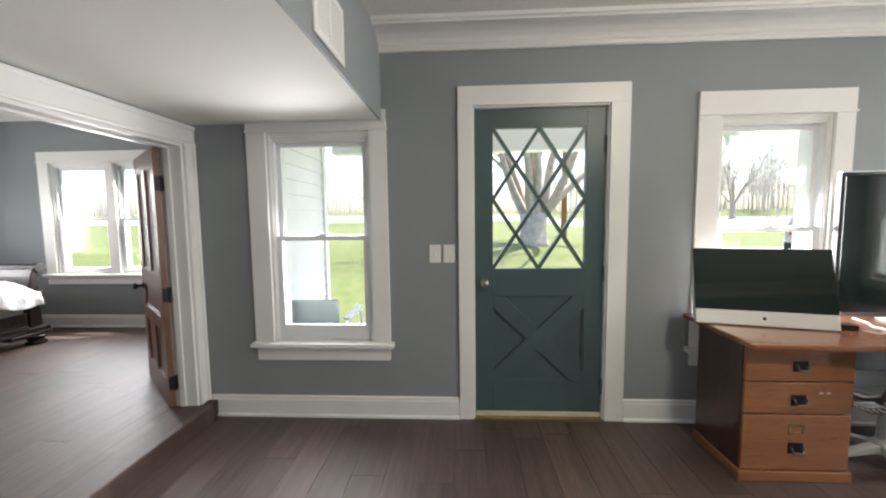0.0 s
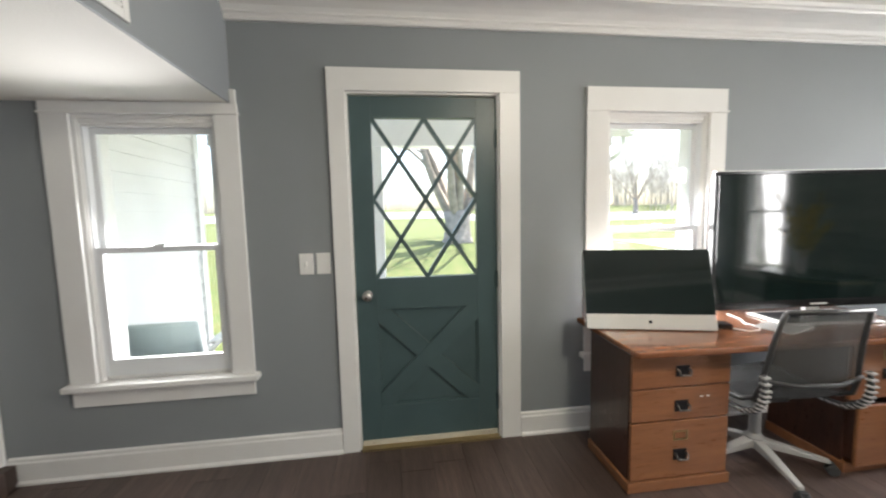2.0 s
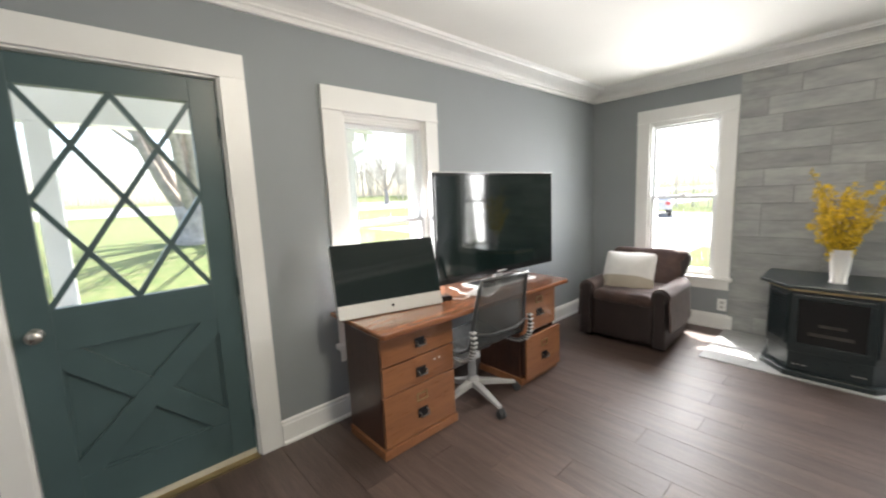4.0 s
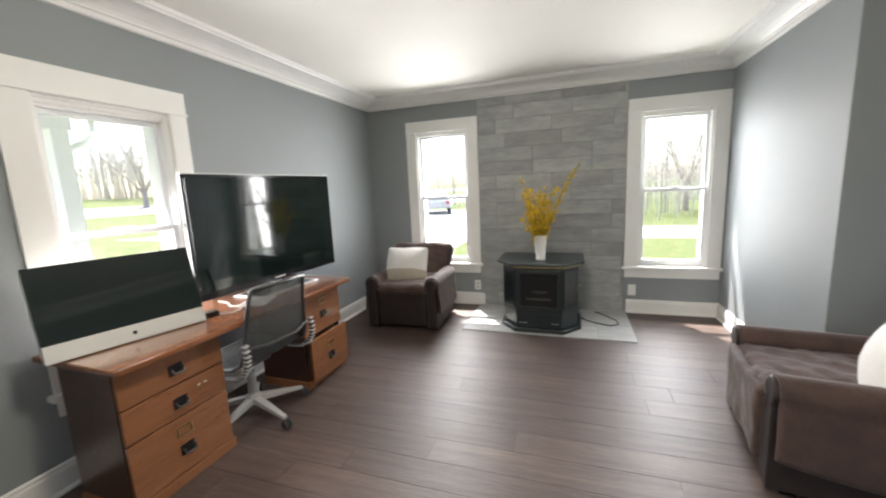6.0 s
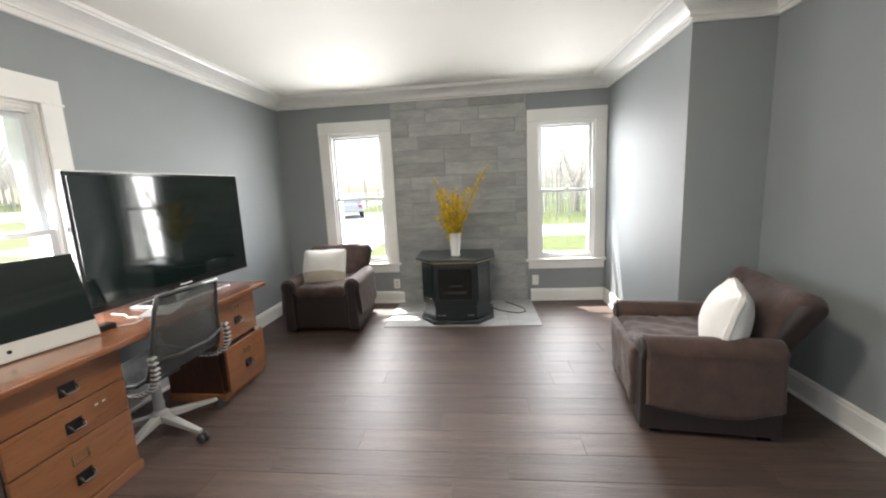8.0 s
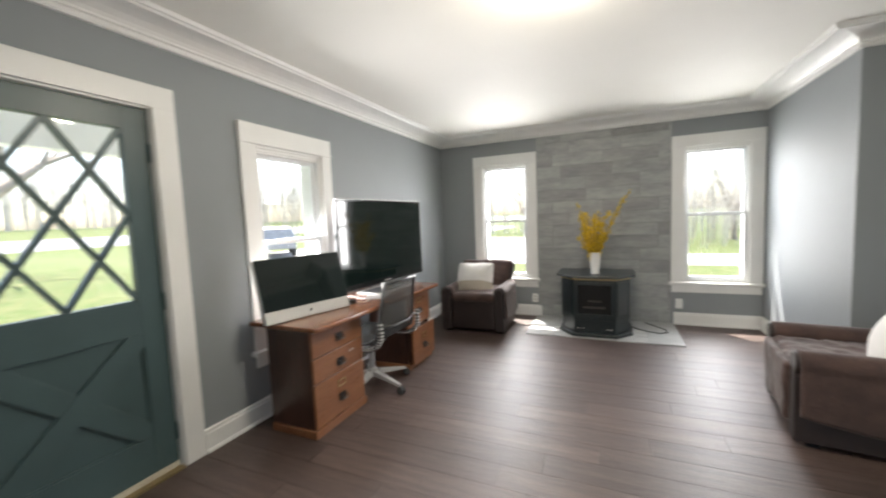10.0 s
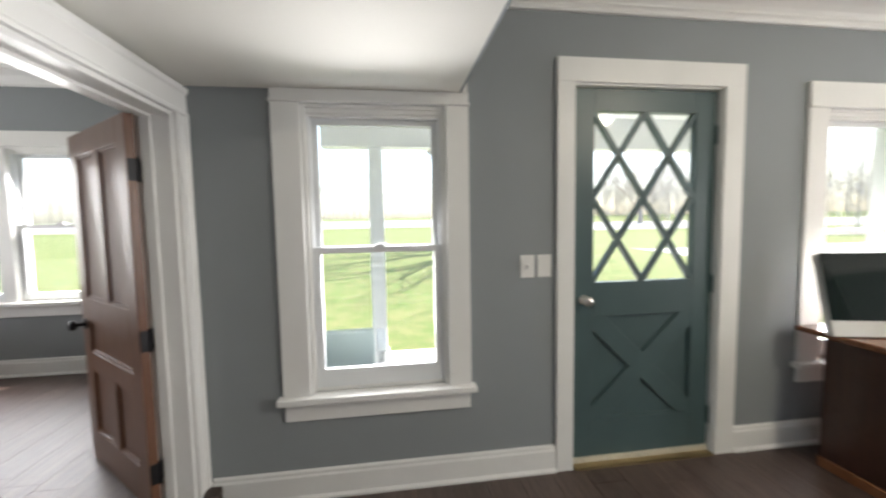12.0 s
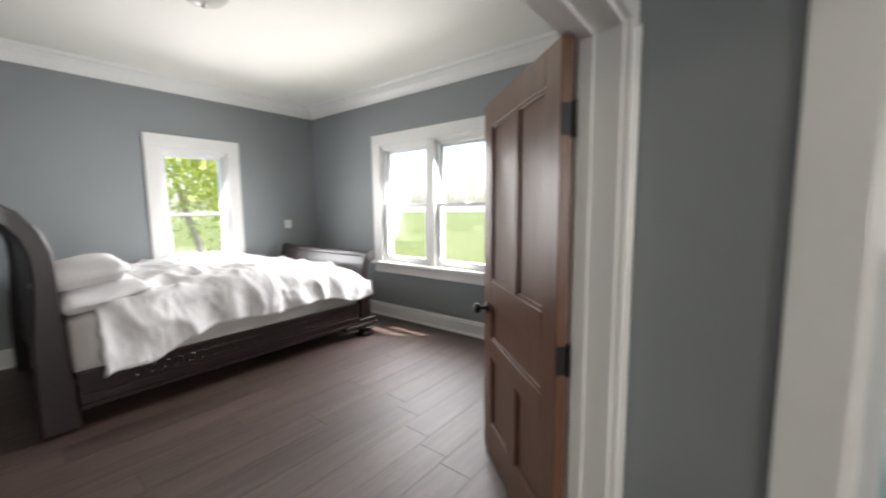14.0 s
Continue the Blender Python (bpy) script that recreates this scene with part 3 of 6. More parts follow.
# ---- brown bedroom door ----
def bedroom_door():
    hx, hy = -1.565, 2.600
    ang = 138.5
    door = thing("door_2", "open reddish brown five-panel wooden door with black hinges", "", pose(hx, hy, 0, 0, 0, ang), kind="structure")
    w, z0, z1, t = 0.76, Z_BF + 0.01, 1.81, 0.036
    st = 0.105
    rails = [(z0, z0 + 0.17), (0.63, 0.72), (0.885, 1.0), (z1 - 0.11, z1)]
    bm = boxes((0, 0, z0, st, t, z1), (w - st, 0, z0, w, t, z1), *[(st, 0, a, w - st, t, b) for a, b in rails])
    m0, m1 = w / 2 - 0.045, w / 2 + 0.045
    box(bm, m0, 0, rails[0][1], m1, t, rails[1][0])
    box(bm, m0, 0, rails[2][1], m1, t, rails[3][0])
    part("door_leaf", bm, DOORWOOD, door, bevel=0.003)
    for x0, x1, a, b in ((st, m0, rails[0][1], rails[1][0]), (m1, w - st, rails[0][1], rails[1][0]), (st, w - st, rails[1][1], rails[2][0]),
                         (st, m0, rails[2][1], rails[3][0]), (m1, w - st, rails[2][1], rails[3][0])):
        bm = boxes((x0, 0.012, a, x1, t - 0.012, b))
        for e in (0.0,):
            box(bm, x0, 0.004, a, x0 + 0.014, t - 0.004, b)
            box(bm, x1 - 0.014, 0.004, a, x1, t - 0.004, b)
            box(bm, x0 + 0.014, 0.004, a, x1 - 0.014, t - 0.004, a + 0.014)
            box(bm, x0 + 0.014, 0.004, b - 0.014, x1 - 0.014, t - 0.004, b)
        part("panel", bm, DOORWOOD, door, bevel=0.002)
    for s in (-1, 1):
        bm = bmesh.new()
        lathe(bm, [(0, 0), (0.028, 0), (0.028, 0.005), (0.01, 0.008), (0.01, 0.035), (0.022, 0.04), (0.027, 0.055), (0.02, 0.066), (0, 0.068)], 20)
        bmesh.ops.transform(bm, matrix=Matrix.Translation((w - 0.055, 0 if s < 0 else t, 0.86)) @ Matrix.Rotation(radians(90 * -s), 4, "X"), verts=bm.verts)
        part("door_handle", bm, BLACK, door, "round black door knob", smooth=True)
    for z in (1.585, 0.875, 0.293):
        bm = boxes((-0.0025, 0.001, z - 0.045, -0.0005, t - 0.002, z + 0.045))
        tube(bm, [(-0.004, -0.003, z - 0.05), (-0.004, -0.003, z + 0.05)], 0.007, 8)
        box(bm, -1.572, 2.600, z - 0.045, -1.566, 2.6315, z + 0.045, pose(hx, hy, 0, 0, 0, ang).inverted())
        part("hinge", bm, BLACK, door, "square black iron hinge", bevel=0.001)


bedroom_door()

# ---- wall fittings ----
def wall_plate(name, label, m, w=0.075, h=0.118, toggle=True, holes=False):
    r = thing(name, label, name.replace("_", " "), m)
    part("plate", boxes((-w / 2, -0.006, -h / 2, w / 2, 0, h / 2)), PLASTIC, r, bevel=0.003)
    if toggle:
        part("toggle", boxes((-0.006, -0.018, -0.012, 0.006, -0.006, 0.012)), PLASTIC, r, bevel=0.002)
    if holes:
        for z in (-0.022, 0.022):
            part("socket", boxes((-0.016, -0.008, z - 0.014, 0.016, -0.006, z + 0.014)), material("socket_grey", (0.5, 0.5, 0.48), 0.5), r, bevel=0.002)
    return r


wall_plate("light_switch", "white toggle light switch plate on the grey wall beside the door", pose(0.146, Y_N, 1.115))
wall_plate("wall_plate", "blank white wall plate beside the light switch", pose(0.237, Y_N, 1.115), toggle=False)
wall_plate("power_outlet", "white power outlet plate above the baseboard", pose(X_E, 1.42, 0.24, 0, 0, -90), toggle=False, holes=True)
wall_plate("wall_plate", "blank white wall plate above the baseboard beside the hearth", pose(X_E, -0.27, 0.25, 0, 0, -90), toggle=False)
wall_plate("thermostat", "small white square plate on the bedroom wall", pose(BX_W, 4.05, 1.16, 0, 0, 90), w=0.09, h=0.1, toggle=False)

vent = thing("air_vent", "white return air grille on the upright face of the dropped ceiling", "vent", pose(X_SOF, 1.8, 2.125, 0, 0, 90))
bm = boxes((-0.17, -0.01, -0.12, -0.14, 0, 0.12), (0.14, -0.01, -0.12, 0.17, 0, 0.12), (-0.14, -0.01, 0.09, 0.14, 0, 0.12), (-0.14, -0.01, -0.12, 0.14, 0, -0.09), (-0.012, -0.01, -0.09, 0.012, 0, 0.09))
part("frame", bm, WHITE, vent, bevel=0.003)
# No hollow here: a flat dark plate paints the shade behind the slats.
part("duct", boxes((-0.14, -0.0025, -0.09, 0.14, -0.0005, 0.09)), material("painted_duct_shade", (0.12, 0.12, 0.12), 0.7), vent, "flat plate coloured dark as the shade behind the slats")
for k in range(11):
    bm = bmesh.new()
    box(bm, -0.138, -0.001, -0.006, 0.138, 0.001, 0.006, Matrix.Translation((0, -0.006, -0.08 + k * 0.016)) @ Matrix.Rotation(radians(35), 4, "X"))
    part("slat", bm, WHITE, vent)

def ceiling_lamp(x, y, z, strength, label, tint=(1.0, 0.9, 0.74)):
    lamp = thing("ceiling_light", label, "ceiling light", pose(x, y, z))
    bm = bmesh.new()
    lathe(bm, [(0, 0), (0.15, 0), (0.155, -0.02), (0.14, -0.035), (0, -0.035)], 32)
    part("mount", bm, CHROME, lamp, "brushed metal mount", smooth=True)
    bm = bmesh.new()
    lathe(bm, [(0.135, -0.035), (0.13, -0.06), (0.1, -0.09), (0.05, -0.11), (0, -0.115)], 32)
    part("shade", bm, glow("frosted_lamp_glass", tint, strength), lamp, "frosted glass bowl", smooth=True)
    bm = bmesh.new()
    lathe(bm, [(0, -0.112), (0.012, -0.115), (0.014, -0.125), (0.006, -0.135), (0, -0.14)], 12)
    part("finial", bm, CHROME, lamp, "small metal finial", smooth=True)


ceiling_lamp(1.80, 0.65, Z_C, 36.0, "lit frosted glass bowl light on the living room ceiling")
ceiling_lamp(-3.66, 2.47, Z_BC, 0.0, "unlit frosted glass bowl light on the bedroom ceiling", (0.5, 0.49, 0.46))

# ---- furniture ----
def soft(bm, sx, sy, sz, r, n=10, amp=0.0, freq=5.0, seed=0, m=None, puff=0.0, pinch=0.0):
    """A padded block of size sx, sy, sz on z 0, with rounded edges, wrinkled by noise; puff swells the middle, pinch thins the rim."""
    h = Vector((sx / 2, sy / 2, sz / 2))
    cache, vs = {}, []
    ts = [math.sin(math.pi / 2 * (2 * i / n - 1)) * 0.5 + (2 * i / n - 1) * 0.5 for i in range(n + 1)]

    def vert(p):
        key = tuple(round(c, 4) for c in p)
        if key not in cache:
            q = Vector((p[0] * h.x, p[1] * h.y, p[2] * h.z))
            inner = Vector([max(-(h[k] - r), min(h[k] - r, q[k])) for k in range(3)])
            d = q - inner
            q = inner + d.normalized() * r if d.length > 1e-9 else q
            u, v = p[0] * p[0], p[1] * p[1]
            q.z *= (1 + puff * (1 - u) * (1 - v)) * (1 - pinch * max(u, v) ** 2)
            if amp:
                w = noise.noise_vector(q * freq + Vector((seed, seed * 2.1, 0))) + 0.5 * noise.noise_vector(q * freq * 2.7 + Vector((seed, 3, 9)))
                q += w * amp
            cache[key] = bm.verts.new(q + Vector((0, 0, h.z)))
            vs.append(cache[key])
        return cache[key]
    for ax in range(3):
        for s in (-1, 1):
            for i in range(n):
                for j in range(n):
                    quad = []
                    for a, b in ((ts[i], ts[j]), (ts[i + 1], ts[j]), (ts[i + 1], ts[j + 1]), (ts[i], ts[j + 1])):
                        p = [0, 0, 0]
                        p[ax], p[(ax + 1) % 3], p[(ax + 2) % 3] = s, a, b
                        quad.append(vert(p))
                    bm.faces.new(quad if s > 0 else quad[::-1])
    if m is not None:
        bmesh.ops.transform(bm, matrix=m, verts=vs)
    return vs


DESK = material("polished_reddish_desk_wood", (0.22, 0.088, 0.038), 0.25, vary=0.18, scale=2.5, bump=0.05, bump_scale=20, stretch=(0.8, 9, 9), color2=(0.13, 0.046, 0.02), grain=0.15, coat=0.3)
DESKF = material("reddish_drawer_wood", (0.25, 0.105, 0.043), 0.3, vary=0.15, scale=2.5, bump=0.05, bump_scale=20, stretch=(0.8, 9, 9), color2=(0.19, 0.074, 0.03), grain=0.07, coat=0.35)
# Reddish desk wood with the shade on the pedestal sides put into its colour.
DESKS = material("shaded_desk_side_wood", (0.06, 0.024, 0.015), 0.3, vary=0.15, scale=2.5, bump=0.05, bump_scale=20, stretch=(9, 9, 0.8), grain=0.15, coat=0.2)
SCREEN = material("dark_glossy_screen", (0.006, 0.012, 0.011), 0.06, vary=0.0, bump=0, spec=0.6)
BEZEL = material("glossy_black_plastic", (0.012, 0.012, 0.013), 0.15, bump=0)
ALU = material("brushed_aluminium", (0.62, 0.62, 0.6), 0.4, metal=0.35, vary=0.02, bump=0)
MESH = material("dark_grey_chair_mesh", (0.085, 0.09, 0.088), 0.75, bump=0.5, bump_scale=700)
MESH.node_tree.nodes["Principled BSDF"].inputs["Alpha"].default_value = 0.55
FRAMEG = material("graphite_chair_frame", (0.035, 0.037, 0.038), 0.45, bump=0)
RIBS = material("light_grey_plastic", (0.42, 0.42, 0.41), 0.45, bump=0)
THROW = material("brown_velvet_cover", (0.072, 0.04, 0.032), 0.85, vary=0.15, scale=7, bump=0.35, bump_scale=45, color2=(0.036, 0.02, 0.017), sheen=0.15, grain=0.1)
PULL = material("dark_worn_nickel", (0.16, 0.15, 0.14), 0.38, metal=0.9, vary=0.15)
LEATHER = material("dark_brown_leather", (0.022, 0.013, 0.0115), 0.52, vary=0.15, scale=6, bump=0.3, bump_scale=120)
CREAM = material("cream_woven_cushion", (0.74, 0.73, 0.71), 0.9, vary=0.04, scale=8, bump=0.4, bump_scale=180, grain=0.05)
BEIGE = material("beige_woven_band", (0.45, 0.4, 0.33), 0.9, vary=0.05, bump=0.4, bump_scale=180)
LINEN = material("white_bed_linen", (0.72, 0.71, 0.71), 0.85, vary=0.03, scale=5, bump=0.2, bump_scale=60)
SHEET = material("off_white_mattress_cloth", (0.55, 0.53, 0.5), 0.85, vary=0.04, scale=5, bump=0.2, bump_scale=90)
CHERRY = material("dark_cherry_bed_wood", (0.014, 0.0055, 0.005), 0.36, vary=0.15, scale=2, bump=0.08, bump_scale=30, stretch=(1, 6, 6), coat=0.06, grain=0.15)
STOVE = material("black_enamelled_steel", (0.014, 0.022, 0.024), 0.3, vary=0.08, bump=0.05)
STOVEG = material("smoked_stove_glass", (0.008, 0.01, 0.011), 0.08, bump=0)
CERAMIC = material("white_ceramic", (0.72, 0.71, 0.69), 0.25, vary=0.02, bump=0)
YELLOW = material("yellow_blossom", (0.75, 0.52, 0.02), 0.7, vary=0.15, bump=0, island=0.3)
STEM = material("brown_green_stem", (0.14, 0.10, 0.04), 0.8)


def drawer(parent, x0, x1, z0, z1, y, label, holder=False, out=0.0):
    """A drawer front with its pull, and what of its box shows when it stands open."""
    d = part("drawer", boxes((x0 + 0.003, y - 0.018 - out, z0 + 0.001, x1 - 0.003, y - out, z1 - 0.001)), DESKF, parent, label, bevel=0.003)
    if out:
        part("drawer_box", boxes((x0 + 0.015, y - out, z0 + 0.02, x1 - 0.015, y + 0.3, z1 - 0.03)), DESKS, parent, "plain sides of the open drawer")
    cx, cz, yy = (x0 + x1) / 2, (z0 + z1) / 2 - (0.03 if holder else 0.012), y - 0.018 - out
    bm = boxes((cx - 0.036, yy - 0.003, cz - 0.026, cx + 0.036, yy, cz + 0.03))
    part("pull_plate", bm, BLACK, d, "dark metal pull plate", bevel=0.002)
    bm = bmesh.new()
    tube(bm, [(cx - 0.03, yy - 0.003, cz + 0.012), (cx - 0.03, yy - 0.02, cz + 0.008), (cx - 0.026, yy - 0.026, cz - 0.012), (cx + 0.026, yy - 0.026, cz - 0.012), (cx + 0.03, yy - 0.02, cz + 0.008), (cx + 0.03, yy - 0.003, cz + 0.012)], 0.0048, 8)
    part("drawer_pull", bm, PULL, d, "dark worn metal bail pull", smooth=True)
    if holder:
        z = cz + 0.1
        bm = boxes((cx - 0.038, yy - 0.004, z - 0.024, cx + 0.038, yy, z - 0.017), (cx - 0.038, yy - 0.004, z + 0.017, cx + 0.038, yy, z + 0.024),
                   (cx - 0.038, yy - 0.004, z - 0.017, cx - 0.031, yy, z + 0.017), (cx + 0.031, yy - 0.004, z - 0.017, cx + 0.038, yy, z + 0.017))
        part("label_holder", bm, BRASS, d, "dark brass label holder")
    return d


def pedestal(x0, x1, y0, label, two=False):
    p = thing("drawer_pedestal", label, "drawer unit", pose(0, 0, 0))
    y1, zt = 2.56, 0.698
    if two:
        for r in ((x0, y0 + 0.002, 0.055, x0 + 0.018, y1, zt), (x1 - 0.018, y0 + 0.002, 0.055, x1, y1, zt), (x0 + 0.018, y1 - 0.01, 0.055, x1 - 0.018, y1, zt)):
            part("panel", boxes(r), DESKS, p, "reddish wooden panel with shade put into its colour", bevel=0.002)
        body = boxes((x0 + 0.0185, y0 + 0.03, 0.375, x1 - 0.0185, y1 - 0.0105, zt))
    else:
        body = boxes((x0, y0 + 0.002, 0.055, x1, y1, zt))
    part("body", body, DESKS, p, "reddish wooden body with shade put into its colour", bevel=0.002)
    part("plinth", boxes((x0 - 0.012, y0 - 0.025, 0, x1 + 0.012, y1, 0.055)), DESKF, p, bevel=0.005)
    if two:
        drawer(p, x0, x1, 0.385, zt, y0, "closed file drawer front", True)
        drawer(p, x0, x1, 0.055, 0.375, y0, "file drawer that stands a little open", True, out=0.045)
    else:
        drawer(p, x0, x1, 0.522, zt, y0, "closed upper drawer front")
        drawer(p, x0, x1, 0.355, 0.517, y0, "closed middle drawer front with two pale scratches")
        drawer(p, x0, x1, 0.06, 0.35, y0, "closed file drawer front", True)
        for u in (0.36, 0.395):
            part("scratch", boxes((x0 + u, y0 - 0.0195, 0.46, x0 + u + 0.015, y0 - 0.018, 0.467)), CREAM, p, "pale scratch")
    return p


pedestal(1.722, 2.245, 2.198, "reddish wooden three-drawer pedestal under the desk top beside the door")
pedestal(2.89, 3.335, 2.165, "reddish wooden two-drawer file pedestal under the desk top", True)
desk = thing("desk_top", "long polished reddish wooden desk top lying on two drawer pedestals", "desk")
bm = bmesh.new()
prism(bm, [(1.69, 2.115), (1.705, 2.10), (3.355, 2.045), (3.385, 2.07), (3.41, 2.70), (1.705, 2.70)], 0.7055, 0.735)
part("worktop", bm, DESK, desk, bevel=0.007)
part("edge_moulding", boxes((1.715, 2.14, 0.6985, 3.34, 2.16, 0.7055), (1.715, 2.16, 0.6985, 1.735, 2.56, 0.7055), (3.34, 2.16, 0.6985, 3.36, 2.56, 0.7055)), DESK, desk, bevel=0.003)
DT = 0.735

imac = thing("desktop_computer", "slim aluminium all-in-one computer with dark screen on the desk", "computer", pose(1.962, 2.385, DT, 0, 0, -15) @ pose(0, 0, 0, -16))
part("screen", boxes((-0.325, -0.006, 0.085, 0.325, -0.002, 0.435)), SCREEN, imac, "dark glossy screen glass", bevel=0.002)
part("chin", boxes((-0.325, -0.006, 0.005, 0.325, 0.0, 0.0845)), ALU, imac, "plain aluminium strip under the screen", bevel=0.002)
bm = bmesh.new()
soft(bm, 0.65, 0.43, 0.05, 0.012, 8, puff=0.5)
bmesh.ops.transform(bm, matrix=Matrix.Translation((0, 0.001, 0.22)) @ Matrix.Rotation(radians(-90), 4, "X"), verts=bm.verts)
for v in bm.verts:
    v.co.y = max(-0.0018, v.co.y - 0.0)
part("back_shell", bm, ALU, imac, smooth=True)
bm = bmesh.new()
lathe(bm, [(0, 0), (0.009, 0), (0.009, 0.001), (0, 0.001)], 16)
bmesh.ops.transform(bm, matrix=Matrix.Translation((0, -0.006, 0.045)) @ Matrix.Rotation(radians(90), 4, "X"), verts=bm.verts)
part("badge", bm, BEZEL, imac, "plain dark round badge")
part("stand", boxes((-0.09, 0.05, 0.0, 0.09, 0.056, 0.2), (-0.09, 0.05, 0.0, 0.09, 0.16, 0.006)), ALU, imac, bevel=0.002)

tv = thing("television", "large flat dark glossy television on a silver stand on the desk", "television", pose(2.972, 2.41, DT, 0, 0, -3.7))
z0, z1, hw = 0.075, 0.832, 0.632
part("screen", boxes((-hw + 0.022, -0.0285, z0 + 0.045, hw - 0.022, -0.024, z1 - 0.022)), SCREEN, tv, "dark glossy screen", bevel=0.0)
bm = boxes((-hw, -0.03, z0, hw, -0.002, z0 + 0.045), (-hw, -0.03, z1 - 0.022, hw, -0.002, z1), (-hw, -0.03, z0 + 0.045, -hw + 0.022, -0.002, z1 - 0.022), (hw - 0.022, -0.03, z0 + 0.045, hw, -0.002, z1 - 0.022))
part("bezel", bm, BEZEL, tv, "glossy black frame", bevel=0.004)
part("trim_strip", boxes((-hw, -0.0315, z1 - 0.003, hw, -0.005, z1 + 0.002)), ALU, tv, "thin silver edge strip")
part("badge", boxes((-0.05, -0.0325, z0 + 0.016, 0.05, -0.0305, z0 + 0.024)), ALU, tv, "small silver bar")
part("back_shell", boxes((-hw + 0.02, -0.023, z0 + 0.03, hw - 0.02, 0.035, z1 - 0.03)), BEZEL, tv, bevel=0.012)
bm = boxes((-0.04, 0.0, 0.012, 0.04, 0.03, z0 + 0.1))
part("neck", bm, ALU, tv, bevel=0.004)
bm = bmesh.new()
soft(bm, 0.56, 0.27, 0.014, 0.006, 6)
part("stand_base", bm, ALU, tv, "flat silver stand base", smooth=True)
part("base_glass", boxes((-0.25, -0.11, 0.0142, 0.25, 0.1, 0.017)), BEZEL, tv, "dark glossy plate on the stand")

box1 = thing("cable_box", "small black box with a cable on the desk between the screens", "electronics", pose(2.34, 2.36, DT, 0, 0, -20))
part("case", boxes((-0.05, -0.035, 0, 0.05, 0.035, 0.03)), BEZEL, box1, bevel=0.004)
cab = thing("charging_cable", "loose white charging cable lying on the desk", "cable", pose(0, 0, DT))
bm = bmesh.new()
tube(bm, [(2.39, 2.33, 0.003), (2.43, 2.27, 0.003), (2.5, 2.28, 0.003), (2.55, 2.33, 0.003), (2.53, 2.4, 0.003), (2.58, 2.47, 0.003), (2.6, 2.58, 0.003)], 0.003, 6)
part("cord", bm, PLASTIC, cab, smooth=True)
slab = thing("tablet", "flat silver tablet lying on the desk under the television", "tablet", pose(2.66, 2.3, DT, 0, 0, 20))
part("case", boxes((-0.12, -0.085, 0, 0.12, 0.085, 0.007)), ALU, slab, bevel=0.003)


def office_chair(m):
    c = thing("office_chair", "dark grey mesh office chair with ribbed spines and pale base", "chair", m)
    # its own front is +y
    for k in range(5):
        a = radians(-98 + 72 * k)
        d = Vector((math.cos(a), math.sin(a), 0))
        n = Vector((-d.y, d.x, 0))
        bm = bmesh.new()
        pts = []
        for s, w, z0_, z1_ in ((0.03, 0.026, 0.09, 0.135), (0.18, 0.02, 0.075, 0.105), (0.315, 0.014, 0.058, 0.078)):
            pts.append([bm.verts.new(d * s + n * q * w + Vector((0, 0, z))) for q, z in ((-1, z0_), (1, z0_), (1, z1_), (-1, z1_))])
        for a_, b_ in zip(pts, pts[1:]):
            for i in range(4):
                bm.faces.new((a_[i], a_[(i + 1) % 4], b_[(i + 1) % 4], b_[i]))
        bm.faces.new(pts[0][::-1]), bm.faces.new(pts[-1])
        bmesh.ops.recalc_face_normals(bm, faces=bm.faces)
        part("base_arm", bm, RIBS, c, "pale plastic base arm", bevel=0.005)
        for s in (-1, 1):
            bm = bmesh.new()
            lathe(bm, [(0, -0.009), (0.024, -0.009), (0.028, -0.005), (0.028, 0.005), (0.024, 0.009), (0, 0.009)], 16)
            bmesh.ops.transform(bm, matrix=Matrix.Translation(d * 0.325 + n * 0.014 * s + Vector((0, 0, 0.028))) @ Matrix.Rotation(a + math.pi / 2, 4, "Z") @ Matrix.Rotation(radians(90), 4, "Y") @ Matrix.Rotation(0, 4, "Z"), verts=bm.verts)
            part("caster_wheel", bm, FRAMEG, c, "black caster wheel", smooth=False)
        bm = bmesh.new()
        box(bm, -0.012, -0.02, 0.03, 0.012, 0.02, 0.062, Matrix.Translation(d * 0.325) @ Matrix.Rotation(a, 4, "Z"))
        part("caster_fork", bm, FRAMEG, c, bevel=0.004)
    bm = bmesh.new()
    lathe(bm, [(0, 0.085), (0.045, 0.085), (0.045, 0.14), (0.028, 0.16), (0.025, 0.3), (0.016, 0.3), (0.016, 0.385), (0, 0.385)], 20)
    part("column", bm, RIBS, c, "pale gas lift column", smooth=False)
    part("tilt_block", boxes((-0.09, -0.1, 0.37, 0.09, 0.1, 0.405)), FRAMEG, c, bevel=0.01)
    # one bent mesh sheet from the seat's front edge to the top of the back
    prof = [(0.25, 0.415), (0.235, 0.445), (0.18, 0.452), (0.05, 0.44), (-0.08, 0.435), (-0.18, 0.45), (-0.25, 0.49), (-0.275, 0.56), (-0.285, 0.65), (-0.3, 0.75), (-0.32, 0.85), (-0.34, 0.915)]
    bm = bmesh.new()
    rows = []
    nx = 8
    for i, (y, z) in enumerate(prof):
        f = i / (len(prof) - 1)
        w = 0.235 - 0.05 * max(0, f - 0.5) * 2
        rows.append([bm.verts.new((w * (2 * j / nx - 1), y - (0.03 if z > 0.5 else 0) * (1 - (2 * j / nx - 1) ** 2), z - (0.018 if z < 0.5 else 0) * (1 - (2 * j / nx - 1) ** 2))) for j in range(nx + 1)])
    for a_, b_ in zip(rows, rows[1:]):
        for j in range(nx):
            bm.faces.new((a_[j], a_[j + 1], b_[j + 1], b_[j]))
